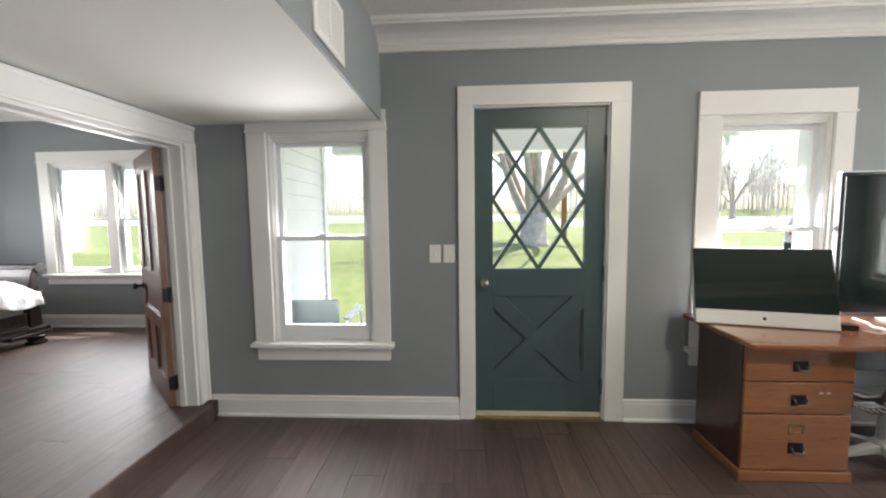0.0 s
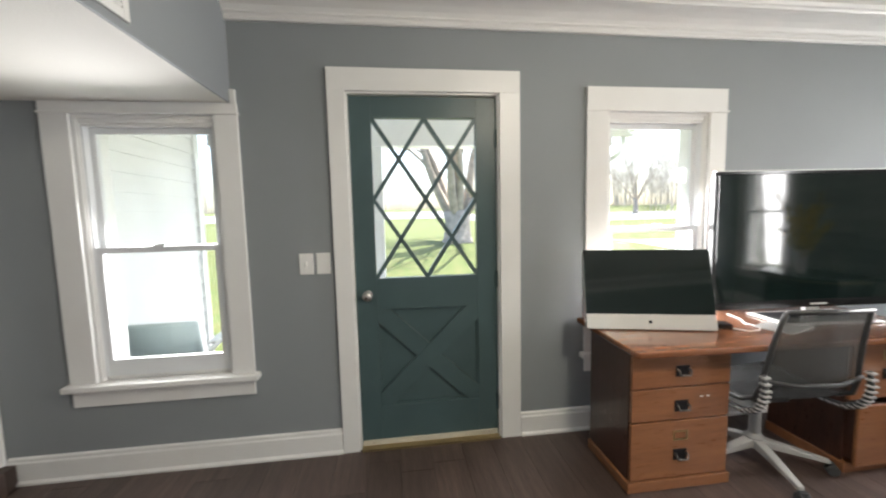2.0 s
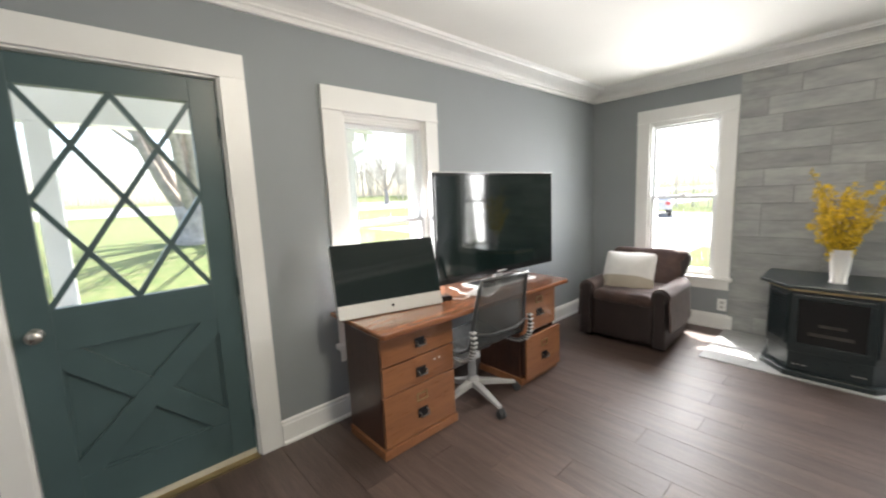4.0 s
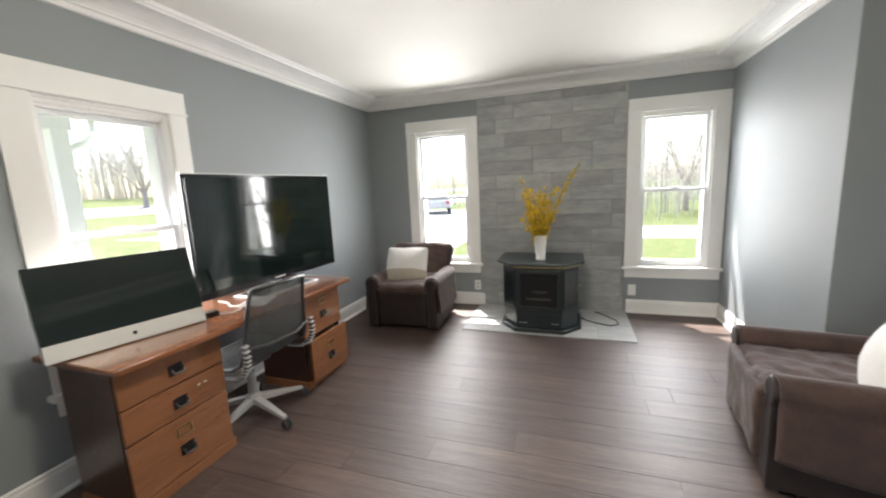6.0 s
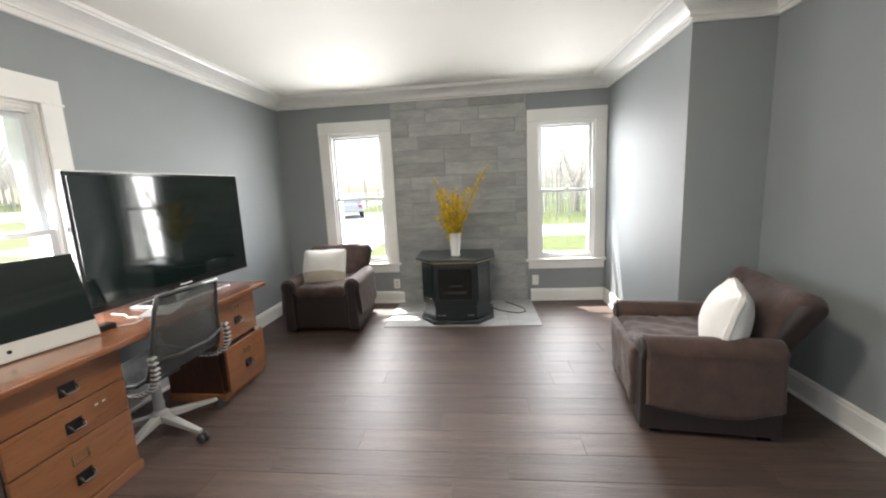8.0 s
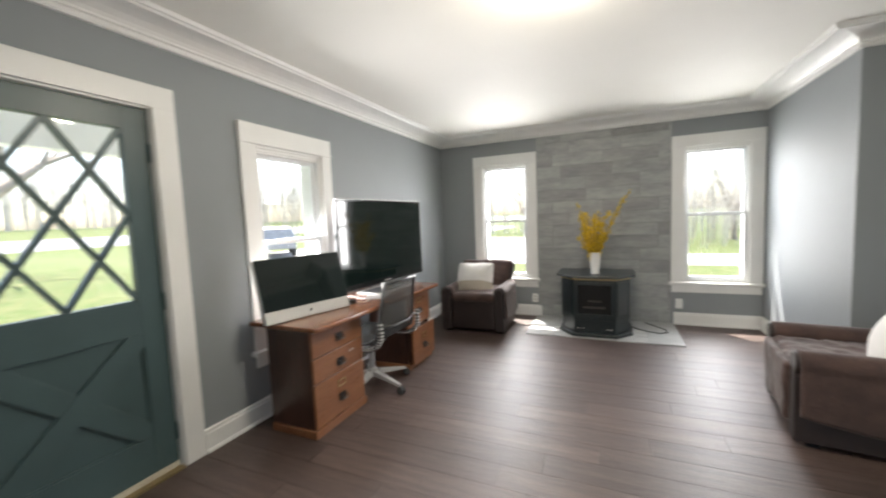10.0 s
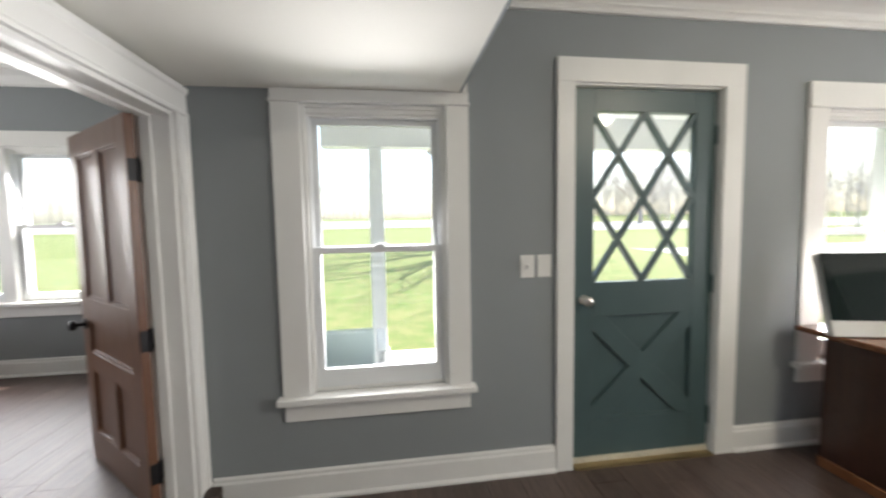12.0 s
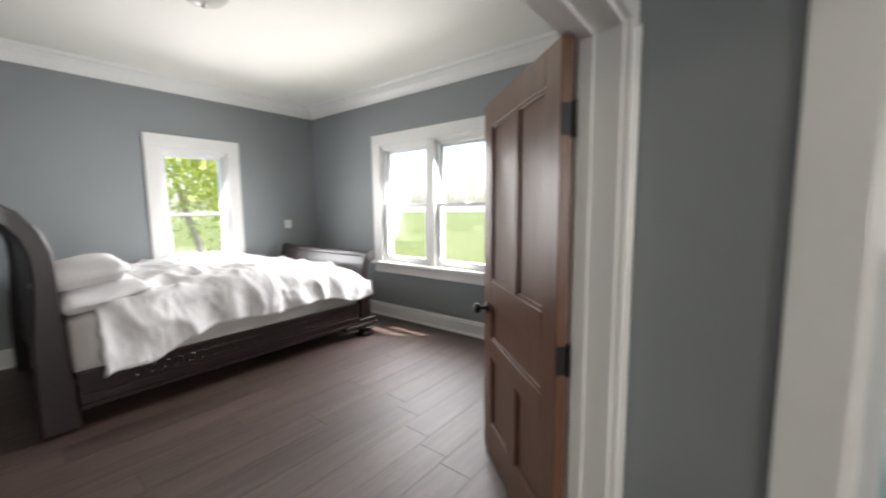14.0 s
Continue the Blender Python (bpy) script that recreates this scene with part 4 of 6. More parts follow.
    sh = part("mesh_sheet", bm, MESH, c, "dark grey woven seat and back", smooth=True)
    so = sh.modifiers.new("thickness", "SOLIDIFY")
    so.thickness = 0.006
    for s in (-1, 1):
        bm = bmesh.new()
        tube(bm, [(s * (0.245 - 0.05 * max(0, i / (len(prof) - 1) - 0.5) * 2), y, z) for i, (y, z) in enumerate(prof)], 0.011, 8)
        part("side_rail", bm, FRAMEG, c, "graphite side rail", smooth=True)
        bm = bmesh.new()
        arc = [(-0.02, 0.40), (-0.12, 0.395), (-0.21, 0.405), (-0.275, 0.44), (-0.305, 0.49), (-0.315, 0.55), (-0.305, 0.62)]
        tube(bm, [(s * 0.25, y, z) for y, z in arc], [0.012, 0.014, 0.016, 0.017, 0.016, 0.014, 0.01], 8)
        part("spine", bm, FRAMEG, c, "curved spine", smooth=True)
        for i in range(13):
            f = i / 12 * (len(arc) - 2.01) + 0.9
            k = min(int(f), len(arc) - 2)
            y, z = [arc[k][q] + (arc[k + 1][q] - arc[k][q]) * (f - k) for q in (0, 1)]
            bm = boxes((s * 0.25 - 0.017, y - 0.02, z - 0.005, s * 0.25 + 0.017, y + 0.012, z + 0.005))
            part("rib", bm, RIBS, c, "light grey spine rib", bevel=0.003)
    bm = bmesh.new()
    tube(bm, [(-0.195, -0.342, 0.915), (0, -0.37, 0.92), (0.195, -0.342, 0.915)], 0.012, 8)
    part("top_rail", bm, FRAMEG, c, smooth=True)
    bm = bmesh.new()
    tube(bm, [(-0.24, -0.285, 0.585), (-0.1, -0.325, 0.57), (0.1, -0.325, 0.57), (0.24, -0.285, 0.585)], 0.009, 8)
    part("lumbar_rail", bm, FRAMEG, c, smooth=True)
    bm = bmesh.new()
    tube(bm, [(-0.245, 0.25, 0.412), (0.245, 0.25, 0.412)], 0.011, 8)
    part("front_rail", bm, FRAMEG, c, smooth=True)
    return c


office_chair(pose(2.535, 2.31, 0, 0, 0, -5))


def armchair(name, m, label, seed, spill=True):
    """An armchair under a loose cover; its own front is -y."""
    c = thing(name, label, "armchair", m)
    w, d = 0.80, 0.70
    bm = bmesh.new()
    soft(bm, w - 0.24, d - 0.04, 0.40, 0.025, 8, amp=0.002, seed=seed, m=Matrix.Translation((0, 0.0, 0.03)))
    part("seat_base", bm, LEATHER, c, "dark leather seat base", smooth=True)
    bm = bmesh.new()
    soft(bm, w - 0.27, d - 0.06, 0.11, 0.05, 34, amp=0.013 if spill else 0.007, freq=13, seed=seed + 3, m=Matrix.Translation((0, -0.03, 0.365)), puff=0.25)
    part("seat_cushion", bm, THROW, c, "wrinkled brown cover over the seat cushion", smooth=True)
    if spill:
        bm = bmesh.new()
        soft(bm, w - 0.262, 0.05, 0.35, 0.022, 24, amp=0.009, freq=10, seed=seed + 8, m=Matrix.Translation((0, -d / 2 + 0.002, 0.1)) @ Matrix.Rotation(radians(2.5), 4, "X"))
        part("skirt", bm, THROW, c, "brown cover hanging down the front in folds", smooth=True)
    # the arm's section: a slab that swells into a roll at the top
    cx, cz, rr = w / 2 - 0.078, 0.475, 0.062
    roll = [(cx + rr * math.cos(a), cz + rr * math.sin(a)) for a in [radians(q) for q in range(-50, 231, 14)]]
    section = [(w / 2 - 0.022, 0.03), (w / 2 - 0.03, 0.25), (w / 2 - 0.034, 0.40)] + roll + [(w / 2 - 0.128, 0.40), (w / 2 - 0.128, 0.03)]
    y0, y1 = -d / 2, d / 2 - 0.03
    for s in (-1, 1):
        bm = bmesh.new()
        a, b = [bm.verts.new((s * x, y0, z)) for x, z in section], [bm.verts.new((s * x, y1, z)) for x, z in section]
        for i in range(len(section)):
            k = (i + 1) % len(section)
            bm.faces.new((a[i], a[k], b[k], b[i]))
        bm.faces.new(a), bm.faces.new(b)
        bmesh.ops.recalc_face_normals(bm, faces=bm.faces)
        part("arm", bm, LEATHER, c, "dark leather arm with a rolled top", bevel=0.006)
        # loose cover: over the roll and down the outer side
        path = [(w / 2 - 0.142, 0.42)] + [(cx + (rr + 0.008) * math.cos(q), cz + (rr + 0.008) * math.sin(q)) for q in [radians(g) for g in range(215, -31, -15)]]
        foot = (w / 2 + 0.004, 0.19)
        path += [(path[-1][0] + (foot[0] - path[-1][0]) * k / 14, path[-1][1] + (foot[1] - path[-1][1]) * k / 14) for k in range(1, 15)]
        bm = bmesh.new()
        rows = []
        n = 30
        for k, (x, z) in enumerate(path):
            f = k / (len(path) - 1)
            row = []
            for q in range(n + 1):
                g = q / n
                y = y0 + 0.02 + (y1 - y0 - 0.03) * g
                wv = noise.noise(Vector((y * 9, f * 3, seed + s))) * 0.012 * f + noise.noise(Vector((y * 22, z * 14, seed))) * 0.004
                sag = 0.05 * max(0, f - 0.5) * 2 * math.sin(g * math.pi) + 0.02 * noise.noise(Vector((y * 4, 7, seed)))* f
                row.append(bm.verts.new((s * (x + abs(wv)), y, z - sag * max(0, f - 0.5) * 2)))
            rows.append(row)
        for p, o in zip(rows, rows[1:]):
            for q in range(n):
                bm.faces.new((p[q], p[q + 1], o[q + 1], o[q]))
        bmesh.ops.recalc_face_normals(bm, faces=bm.faces)
        ob = part("arm_cover", bm, THROW, c, "brown cover hung over the arm", smooth=True)
        so = ob.modifiers.new("thickness", "SOLIDIFY")
        so.thickness, so.offset = 0.009, 0
        bm = bmesh.new()
        for e in (-1, 1):
            for k in range(20):
                x, z = w / 2 - 0.075 + e * 0.041, 0.06 + k * 0.0185
                lathe(bm, [(0.0, 0.0035), (0.0035, 0.002), (0.0045, -0.001)], 6)
                bmesh.ops.transform(bm, matrix=Matrix.Translation((s * x, y0 - 0.003, z)) @ Matrix.Rotation(radians(90), 4, "X"), verts=bm.verts[-13:])
        for q in range(-40, 221, 20):
            x, z = cx + (rr - 0.012) * math.cos(radians(q)), cz + (rr - 0.012) * math.sin(radians(q))
            lathe(bm, [(0.0, 0.0035), (0.0035, 0.002), (0.0045, -0.001)], 6)
            bmesh.ops.transform(bm, matrix=Matrix.Translation((s * x, y0 - 0.003, z)) @ Matrix.Rotation(radians(90), 4, "X"), verts=bm.verts[-13:])
        part("nail_studs", bm, PULL, c, "rows of small metal nail heads", kind="stuff")
    tilt = Matrix.Translation((0, d / 2 - 0.13, 0.27)) @ Matrix.Rotation(radians(-25), 4, "X")

    def flare(bm, k):
        for v in bm.verts:
            v.co.x *= 1 + k * max(0.0, v.co.z - 0.45)
    bm = bmesh.new()
    soft(bm, w - 0.19, 0.15, 0.54, 0.06, 14, amp=0.004, freq=5, seed=seed + 11, m=tilt)
    flare(bm, 0.8)
    part("backrest", bm, LEATHER, c, "dark leather backrest that widens to the top", smooth=True)
    bm = bmesh.new()
    soft(bm, w - 0.22, 0.175, 0.43, 0.07, 34, amp=0.012, freq=7, seed=seed + 17, m=tilt @ Matrix.Translation((0, -0.004, 0.13)))
    flare(bm, 0.8)
    part("back_cover", bm, THROW, c, "crumpled brown cover over the backrest", smooth=True)
    bm = bmesh.new()
    soft(bm, w - 0.34, 0.03, 0.36, 0.012, 14, amp=0.01, freq=7, seed=seed + 27, m=tilt @ Matrix.Translation((0, 0.096, 0.1)))
    part("cover_tail", bm, THROW, c, "cover hanging behind the backrest", smooth=True)
    for x in (-0.32, 0.32):
        for y in (-0.26, 0.26):
            part("foot", boxes((x - 0.03, y - 0.03, 0, x + 0.03, y + 0.03, 0.05)), BEZEL, c, "dark block foot")
    return c


armchair("armchair", pose(4.48, 1.985, 0, 0, 0, -88), "low armchair under a loose brown cover in the room corner", 3, False)
armchair("armchair", pose(2.955, -0.88, 0, 0, 0, 173), "low armchair under a loose brown cover standing by the grey wall", 40)


def cushion(m, label, s, band=False, seed=1):
    c = thing("cushion", label, "cushion", m)
    bm = bmesh.new()
    soft(bm, s, s, 0.14, 0.03, 20, amp=0.008, freq=6, seed=seed, puff=0.7, pinch=0.72)
    part("cover", bm, CREAM, c, smooth=True)
    if band:
        me = c.children[0].data
        me.materials.append(BEIGE)
        for p in me.polygons:
            if p.center.y < -0.02:
                p.material_index = 1
    return c


cushion(pose(4.47, 2.05, 0.555, 0, 0, -93) @ pose(0, 0, 0, 66, 0, 6) @ pose(0, 0.02, -0.07), "square cream cushion with a beige band leaning in the armchair", 0.46, True)
cushion(pose(2.80, -0.99, 0.56, 0, 0, 153) @ pose(0, 0, 0, 76, 0, 0) @ pose(0, 0.02, -0.07), "square white cushion leaning on the armchair's back", 0.43, seed=9)

# ---- stove ----
stove = thing("gas_stove", "black enamelled fireplace stove with angled sides on a tiled pad", "stove")


def hexo(xf, xs, xb, yf0, yf1, ys0, ys1):
    return [(xf, yf1), (xf, yf0), (xs, ys0), (xb, ys0), (xb, ys1), (xs, ys1)]


HT = 0.0115
bm = bmesh.new()
prism(bm, hexo(4.33, 4.51, 4.85, 0.42, 0.85, 0.275, 0.995), HT + 0.18, 0.635)
part("firebox", bm, STOVE, stove, bevel=0.004)
bm = bmesh.new()
prism(bm, hexo(4.34, 4.52, 4.85, 0.425, 0.845, 0.285, 0.985), HT + 0.04, HT + 0.18)
part("lower_body", bm, STOVE, stove, bevel=0.004)
bm = bmesh.new()
prism(bm, hexo(4.30, 4.49, 4.87, 0.405, 0.865, 0.25, 1.02), HT, HT + 0.04)
part("base_moulding", bm, STOVE, stove, "flared black base", bevel=0.008)
bm = bmesh.new()
prism(bm, hexo(4.325, 4.505, 4.855, 0.417, 0.853, 0.27, 1.0), 0.637, 0.662)
part("grille_band", bm, BRASS, stove, "dull gold vent band under the top", bevel=0.002)
bm = bmesh.new()
prism(bm, hexo(4.27, 4.47, 4.9, 0.395, 0.875, 0.225, 1.045), 0.663, 0.69)
part("top_plate", bm, STOVE, stove, bevel=0.006)
bm = boxes((4.318, 0.435, 0.24, 4.3295, 0.835, 0.265), (4.318, 0.435, 0.585, 4.3295, 0.835, 0.615), (4.318, 0.435, 0.265, 4.3295, 0.465, 0.585), (4.318, 0.805, 0.265, 4.3295, 0.835, 0.585))
part("door_frame", bm, STOVE, stove, "raised frame of the front glass", bevel=0.003)
part("door_glass", boxes((4.3245, 0.465, 0.265, 4.3295, 0.805, 0.585)), STOVEG, stove, "smoked dark glass")
part("log", boxes((4.321, 0.52, 0.33, 4.3243, 0.75, 0.352), (4.321, 0.56, 0.40, 4.3243, 0.7, 0.418)), material("faint_grey_logs", (0.05, 0.045, 0.04), 0.9), stove, "faint grey logs behind the glass")
for s, y in ((1, 0.9225), (-1, 0.3475)):
    x = 4.42
    ang = math.atan2(0.1435 * s, 0.18)
    m = Matrix.Translation((x - 0.002, y + s * 0.002, 0)) @ Matrix.Rotation(ang, 4, "Z")
    bm = bmesh.new()
    for r in ((-0.1, -0.075, 0.24, 0.61), (0.075, 0.1, 0.24, 0.61)):
        box(bm, r[0], -0.006, r[2], r[1], 0.006, r[3], m)
    box(bm, -0.075, -0.006, 0.24, 0.075, 0.006, 0.265, m)
    box(bm, -0.075, -0.006, 0.585, 0.075, 0.006, 0.61, m)
    part("side_frame", bm, STOVE, stove, "raised frame of an angled side", bevel=0.002)
    bm = bmesh.new()
    for k in range(15):
        box(bm, -0.075, -0.004, 0.272 + k * 0.021, 0.075, 0.004, 0.282 + k * 0.021, m)
    part("side_louvre", bm, STOVE, stove, "black louvres")
    bm = bmesh.new()
    lathe(bm, [(0, 0), (0.01, 0), (0.01, 0.02), (0, 0.022)], 10)
    bmesh.ops.transform(bm, matrix=Matrix.Translation((4.6, 0.635 + s * 0.36, 0.42)) @ Matrix.Rotation(radians(-90 * s), 4, "X"), verts=bm.verts)
    part("knob", bm, CHROME, stove, "small bright side knob")
for a, b in ((0.45, 0.52), (0.74, 0.82)):
    part("badge", boxes((4.3375, a, 0.095, 4.3395, b, 0.102)), CHROME, stove, "small pale bar of lettering too small to read")
bm = bmesh.new()
tube(bm, [(4.8, 0.3, 0.05), (4.75, 0.2, 0.017), (4.68, 0.1, 0.017), (4.63, -0.02, 0.017), (4.68, -0.1, 0.017), (4.8, -0.09, 0.017), (4.95, 0.02, 0.017), (5.0, 0.1, 0.03)], 0.0055, 6)
part("power_cord", bm, BEZEL, stove, "black power cord looped on the tiled pad", smooth=True)

vase = thing("vase", "tall white tapered vase standing on the stove", "vase", pose(4.50, 0.63, 0.69))
bm = bmesh.new()
lathe(bm, [(0, 0), (0.046, 0), (0.047, 0.012), (0.042, 0.02), (0.062, 0.235), (0.066, 0.24), (0.058, 0.24), (0.04, 0.03), (0, 0.03)], 28)
part("body", bm, CERAMIC, vase, smooth=True)
fl = thing("forsythia_branches", "bunch of yellow blossoming branches standing in the white vase", "flowers", pose(4.50, 0.63, 0.72))
rnd = random.Random(5)
bs, bb = bmesh.new(), bmesh.new()


def blossom(bm, p, s):
    """Four thin bent petals."""
    ax = Vector((rnd.gauss(0, 1), rnd.gauss(0, 1), rnd.gauss(0, 1))).normalized()
    u = ax.orthogonal().normalized()
    v = ax.cross(u)
    c = bm.verts.new(p)
    for k in range(4):
        a = k * math.pi / 2 + rnd.uniform(-0.2, 0.2)
        d, e = math.cos(a) * u + math.sin(a) * v, -math.sin(a) * u + math.cos(a) * v
        bm.faces.new((c, bm.verts.new(p + d * s * 0.6 + e * s * 0.28 + ax * s * 0.2), bm.verts.new(p + d * s + ax * s * 0.45), bm.verts.new(p + d * s * 0.6 - e * s * 0.28 + ax * s * 0.2)))


tips = [(-0.02, -0.36, 0.87, 1), (-0.03, -0.30, 0.78, 1), (0.0, 0.19, 0.76, 1), (0.03, 0.14, 0.66, 1)]
tips += [(rnd.uniform(-0.15, 0.15), rnd.uniform(-0.16, 0.17), rnd.uniform(0.38, 0.68), 0) for k in range(30)]
for tx, ty, tz, lone in tips:
    p0 = Vector((rnd.uniform(-0.025, 0.025), rnd.uniform(-0.025, 0.025), 0.01))
    e = Vector((tx, ty, tz))
    mid = p0.lerp(e, 0.5) + Vector((-tx * 0.25, -ty * 0.25, 0.04))
    pts = [(p0 * (1 - f) ** 2 + mid * 2 * f * (1 - f) + e * f * f) for f in [k / 8 for k in range(9)]]
    tube(bs, pts, [0.003 - 0.00025 * k for k in range(9)], 5)
    for k in range(44 if not lone else 50):
        f = rnd.uniform(0.3 if not lone else 0.4, 1.0)
        q = p0 * (1 - f) ** 2 + mid * 2 * f * (1 - f) + e * f * f
        blossom(bb, q + Vector((rnd.gauss(0, 0.012), rnd.gauss(0, 0.012), rnd.gauss(0, 0.01))), rnd.uniform(0.013, 0.024))
part("stems", bs, STEM, fl, "thin brown stems")
part("blossoms", bb, YELLOW, fl, "small yellow blossoms", kind="stuff")

# ---- sleigh bed ----
BXE, BXW, BYH, BYF = -4.0, -5.52, 1.70, 3.90
bed = thing("sleigh_bed", "dark cherry wooden sleigh bed with curled headboard and carved footboard", "bed", pose(0, 0, Z_BF))


def curve_board(prof, x0, x1, thick):
    """A board bent along a profile of y, z."""
    bm = bmesh.new()
    k = len(prof)
    a, b = [], []
    for i, (y, z) in enumerate(prof):
        p, q = prof[max(i - 1, 0)], prof[min(i + 1, k - 1)]
        dy, dz = q[0] - p[0], q[1] - p[1]
        ln = math.hypot(dy, dz)
        t = thick[i] if isinstance(thick, (list, tuple)) else thick
        ny, nz = -dz / ln * t / 2, dy / ln * t / 2
        a.append((y + ny, z + nz)), b.append((y - ny, z - nz))
    ring = a + b[::-1]
    lo = [bm.verts.new((x0, y, z)) for y, z in ring]
    hi = [bm.verts.new((x1, y, z)) for y, z in ring]
    n = len(ring)
    for i in range(n):
        bm.faces.new((lo[i], lo[(i + 1) % n], hi[(i + 1) % n], hi[i]))
    for i in range(k - 1):
        bm.faces.new((lo[i], lo[n - 1 - i], lo[n - 2 - i], lo[i + 1]))
        bm.faces.new((hi[i], hi[i + 1], hi[n - 2 - i], hi[n - 1 - i]))
    bmesh.ops.recalc_face_normals(bm, faces=bm.faces)
    return bm


HP = [(1.74, 0.02), (1.735, 0.3), (1.73, 0.5), (1.735, 0.7), (1.74, 0.85), (1.735, 1.0), (1.705, 1.1), (1.645, 1.19), (1.56, 1.25), (1.46, 1.265), (1.38, 1.225), (1.34, 1.17), (1.345, 1.11), (1.39, 1.09)]
for x in (BXE - 0.10, BXW):
    part("headboard_post", curve_board(HP, x, x + 0.1, [0.16, 0.15, 0.13, 0.10, 0.09, 0.09, 0.09, 0.09, 0.09, 0.085, 0.08, 0.07, 0.06, 0.05]), CHERRY, bed, "thick curled side post of the headboard", bevel=0.01)
part("headboard_panel", curve_board(HP[1:9], BXW + 0.1, BXE - 0.1, 0.045), CHERRY, bed, bevel=0.004)
bm = bmesh.new()
tube(bm, [(BXW + 0.02, 1.39, 1.14), (BXE - 0.02, 1.39, 1.14)], 0.05, 16)
part("headboard_roll", bm, CHERRY, bed, "round roll along the headboard", smooth=True)
FP = [(3.86, 0.18), (3.86, 0.45), (3.865, 0.6), (3.88, 0.68), (3.905, 0.74), (3.935, 0.77)]
part("footboard_panel", curve_board(FP, BXW + 0.06, BXE - 0.06, 0.05), CHERRY, bed, "bent carved footboard", bevel=0.004)
bm = bmesh.new()
tube(bm, [(BXW, 3.93, 0.765), (BXE, 3.93, 0.765)], 0.042, 16)
for x in (BXW, BXE - 0.03):
    tube(bm, [(x - 0.012, 3.93, 0.765), (x + 0.042, 3.93, 0.765)], 0.052, 16)
part("footboard_roll", bm, CHERRY, bed, "scrolled roll along the footboard", smooth=False)
for x in (BXE - 0.07, BXW):
    part("footboard_post", curve_board(FP, x, x + 0.07, [0.12, 0.10, 0.08, 0.08, 0.08, 0.07]), CHERRY, bed, bevel=0.008)
    bm = bmesh.new()
    for y, z in ((3.82, 0.47), (3.9, 0.47)):
        for rr in (0.034, 0.02):
            ring = [(x + 0.07 + 0.004 if x > -5 else x - 0.004, y + rr * math.cos(k * math.pi / 6), z + rr * math.sin(k * math.pi / 6)) for k in range(13)]
            tube(bm, ring, 0.007, 6)
    part("carved_scroll", bm, CHERRY, bed, "carved scroll rosettes", smooth=True)
    part("post_block", boxes((x - 0.005, 3.77, 0.41, x + 0.076, 3.95, 0.53)), CHERRY, bed, "carved block at the foot", bevel=0.008)
    part("post_moulding", boxes((x - 0.01, 3.78, 0.38, x + 0.082, 3.955, 0.41)), CHERRY, bed, bevel=0.008)
    part("bracket_block", boxes((x - 0.02, 3.60, 0.085, x + 0.1, 3.985, 0.129)), CHERRY, bed, "bulky bracket block over the foot", bevel=0.014)
    part("post_plinth", boxes((x - 0.015, 3.76, 0.13, x + 0.09, 3.97, 0.17)), CHERRY, bed, bevel=0.008)
    bm = bmesh.new()
    lathe(bm, [(0, 0), (0.08, 0), (0.085, 0.02), (0.06, 0.03), (0.07, 0.055), (0.1, 0.08), (0.1, 0.084), (0, 0.084)], 24, at=(x + 0.03, 3.87, 0))
    part("foot", bm, CHERRY, bed, "squat turned bracket foot", smooth=True)
for x0, x1, s in ((BXE - 0.035, BXE - 0.003, 1), (BXW + 0.003, BXW + 0.035, -1)):
    part("side_rail", boxes((x0, 1.82, 0.15, x1, 3.78, 0.33)), CHERRY, bed, bevel=0.004)
    xm = x1 if s > 0 else x0
    for d, a, b in ((0.012, 0.15, 0.2), (0.022, 0.125, 0.1495), (0.008, 0.31, 0.33)):
        part("rail_moulding", boxes((min(xm, xm + s * d), 1.82, a, max(xm, xm + s * d), 3.78, b)), CHERRY, bed, bevel=0.003)
    bm = bmesh.new()
    for k in range(26):
        y = 1.95 + k * 0.07
        ring = [(xm + s * 0.003, y + 0.02 * math.cos(q * math.pi / 5), 0.255 + 0.03 * math.sin(q * math.pi / 5)) for q in range(11)]
        tube(bm, ring, 0.0035, 5)
    part("rail_carving", bm, CHERRY, bed, "row of carved rings along the rail", kind="stuff")
part("slat_platform", boxes((BXW + 0.036, 1.8, 0.25, BXE - 0.036, 3.83, 0.29)), DESKS, bed)
mat_ = thing("mattress", "thick off-white mattress on the sleigh bed", "mattress", pose((BXE + BXW) / 2, 2.81, Z_BF + 0.291))
bm = bmesh.new()
soft(bm, 1.44, 2.0, 0.34, 0.05, 12, amp=0.004, seed=3)
part("ticking", bm, SHEET, mat_, smooth=True)

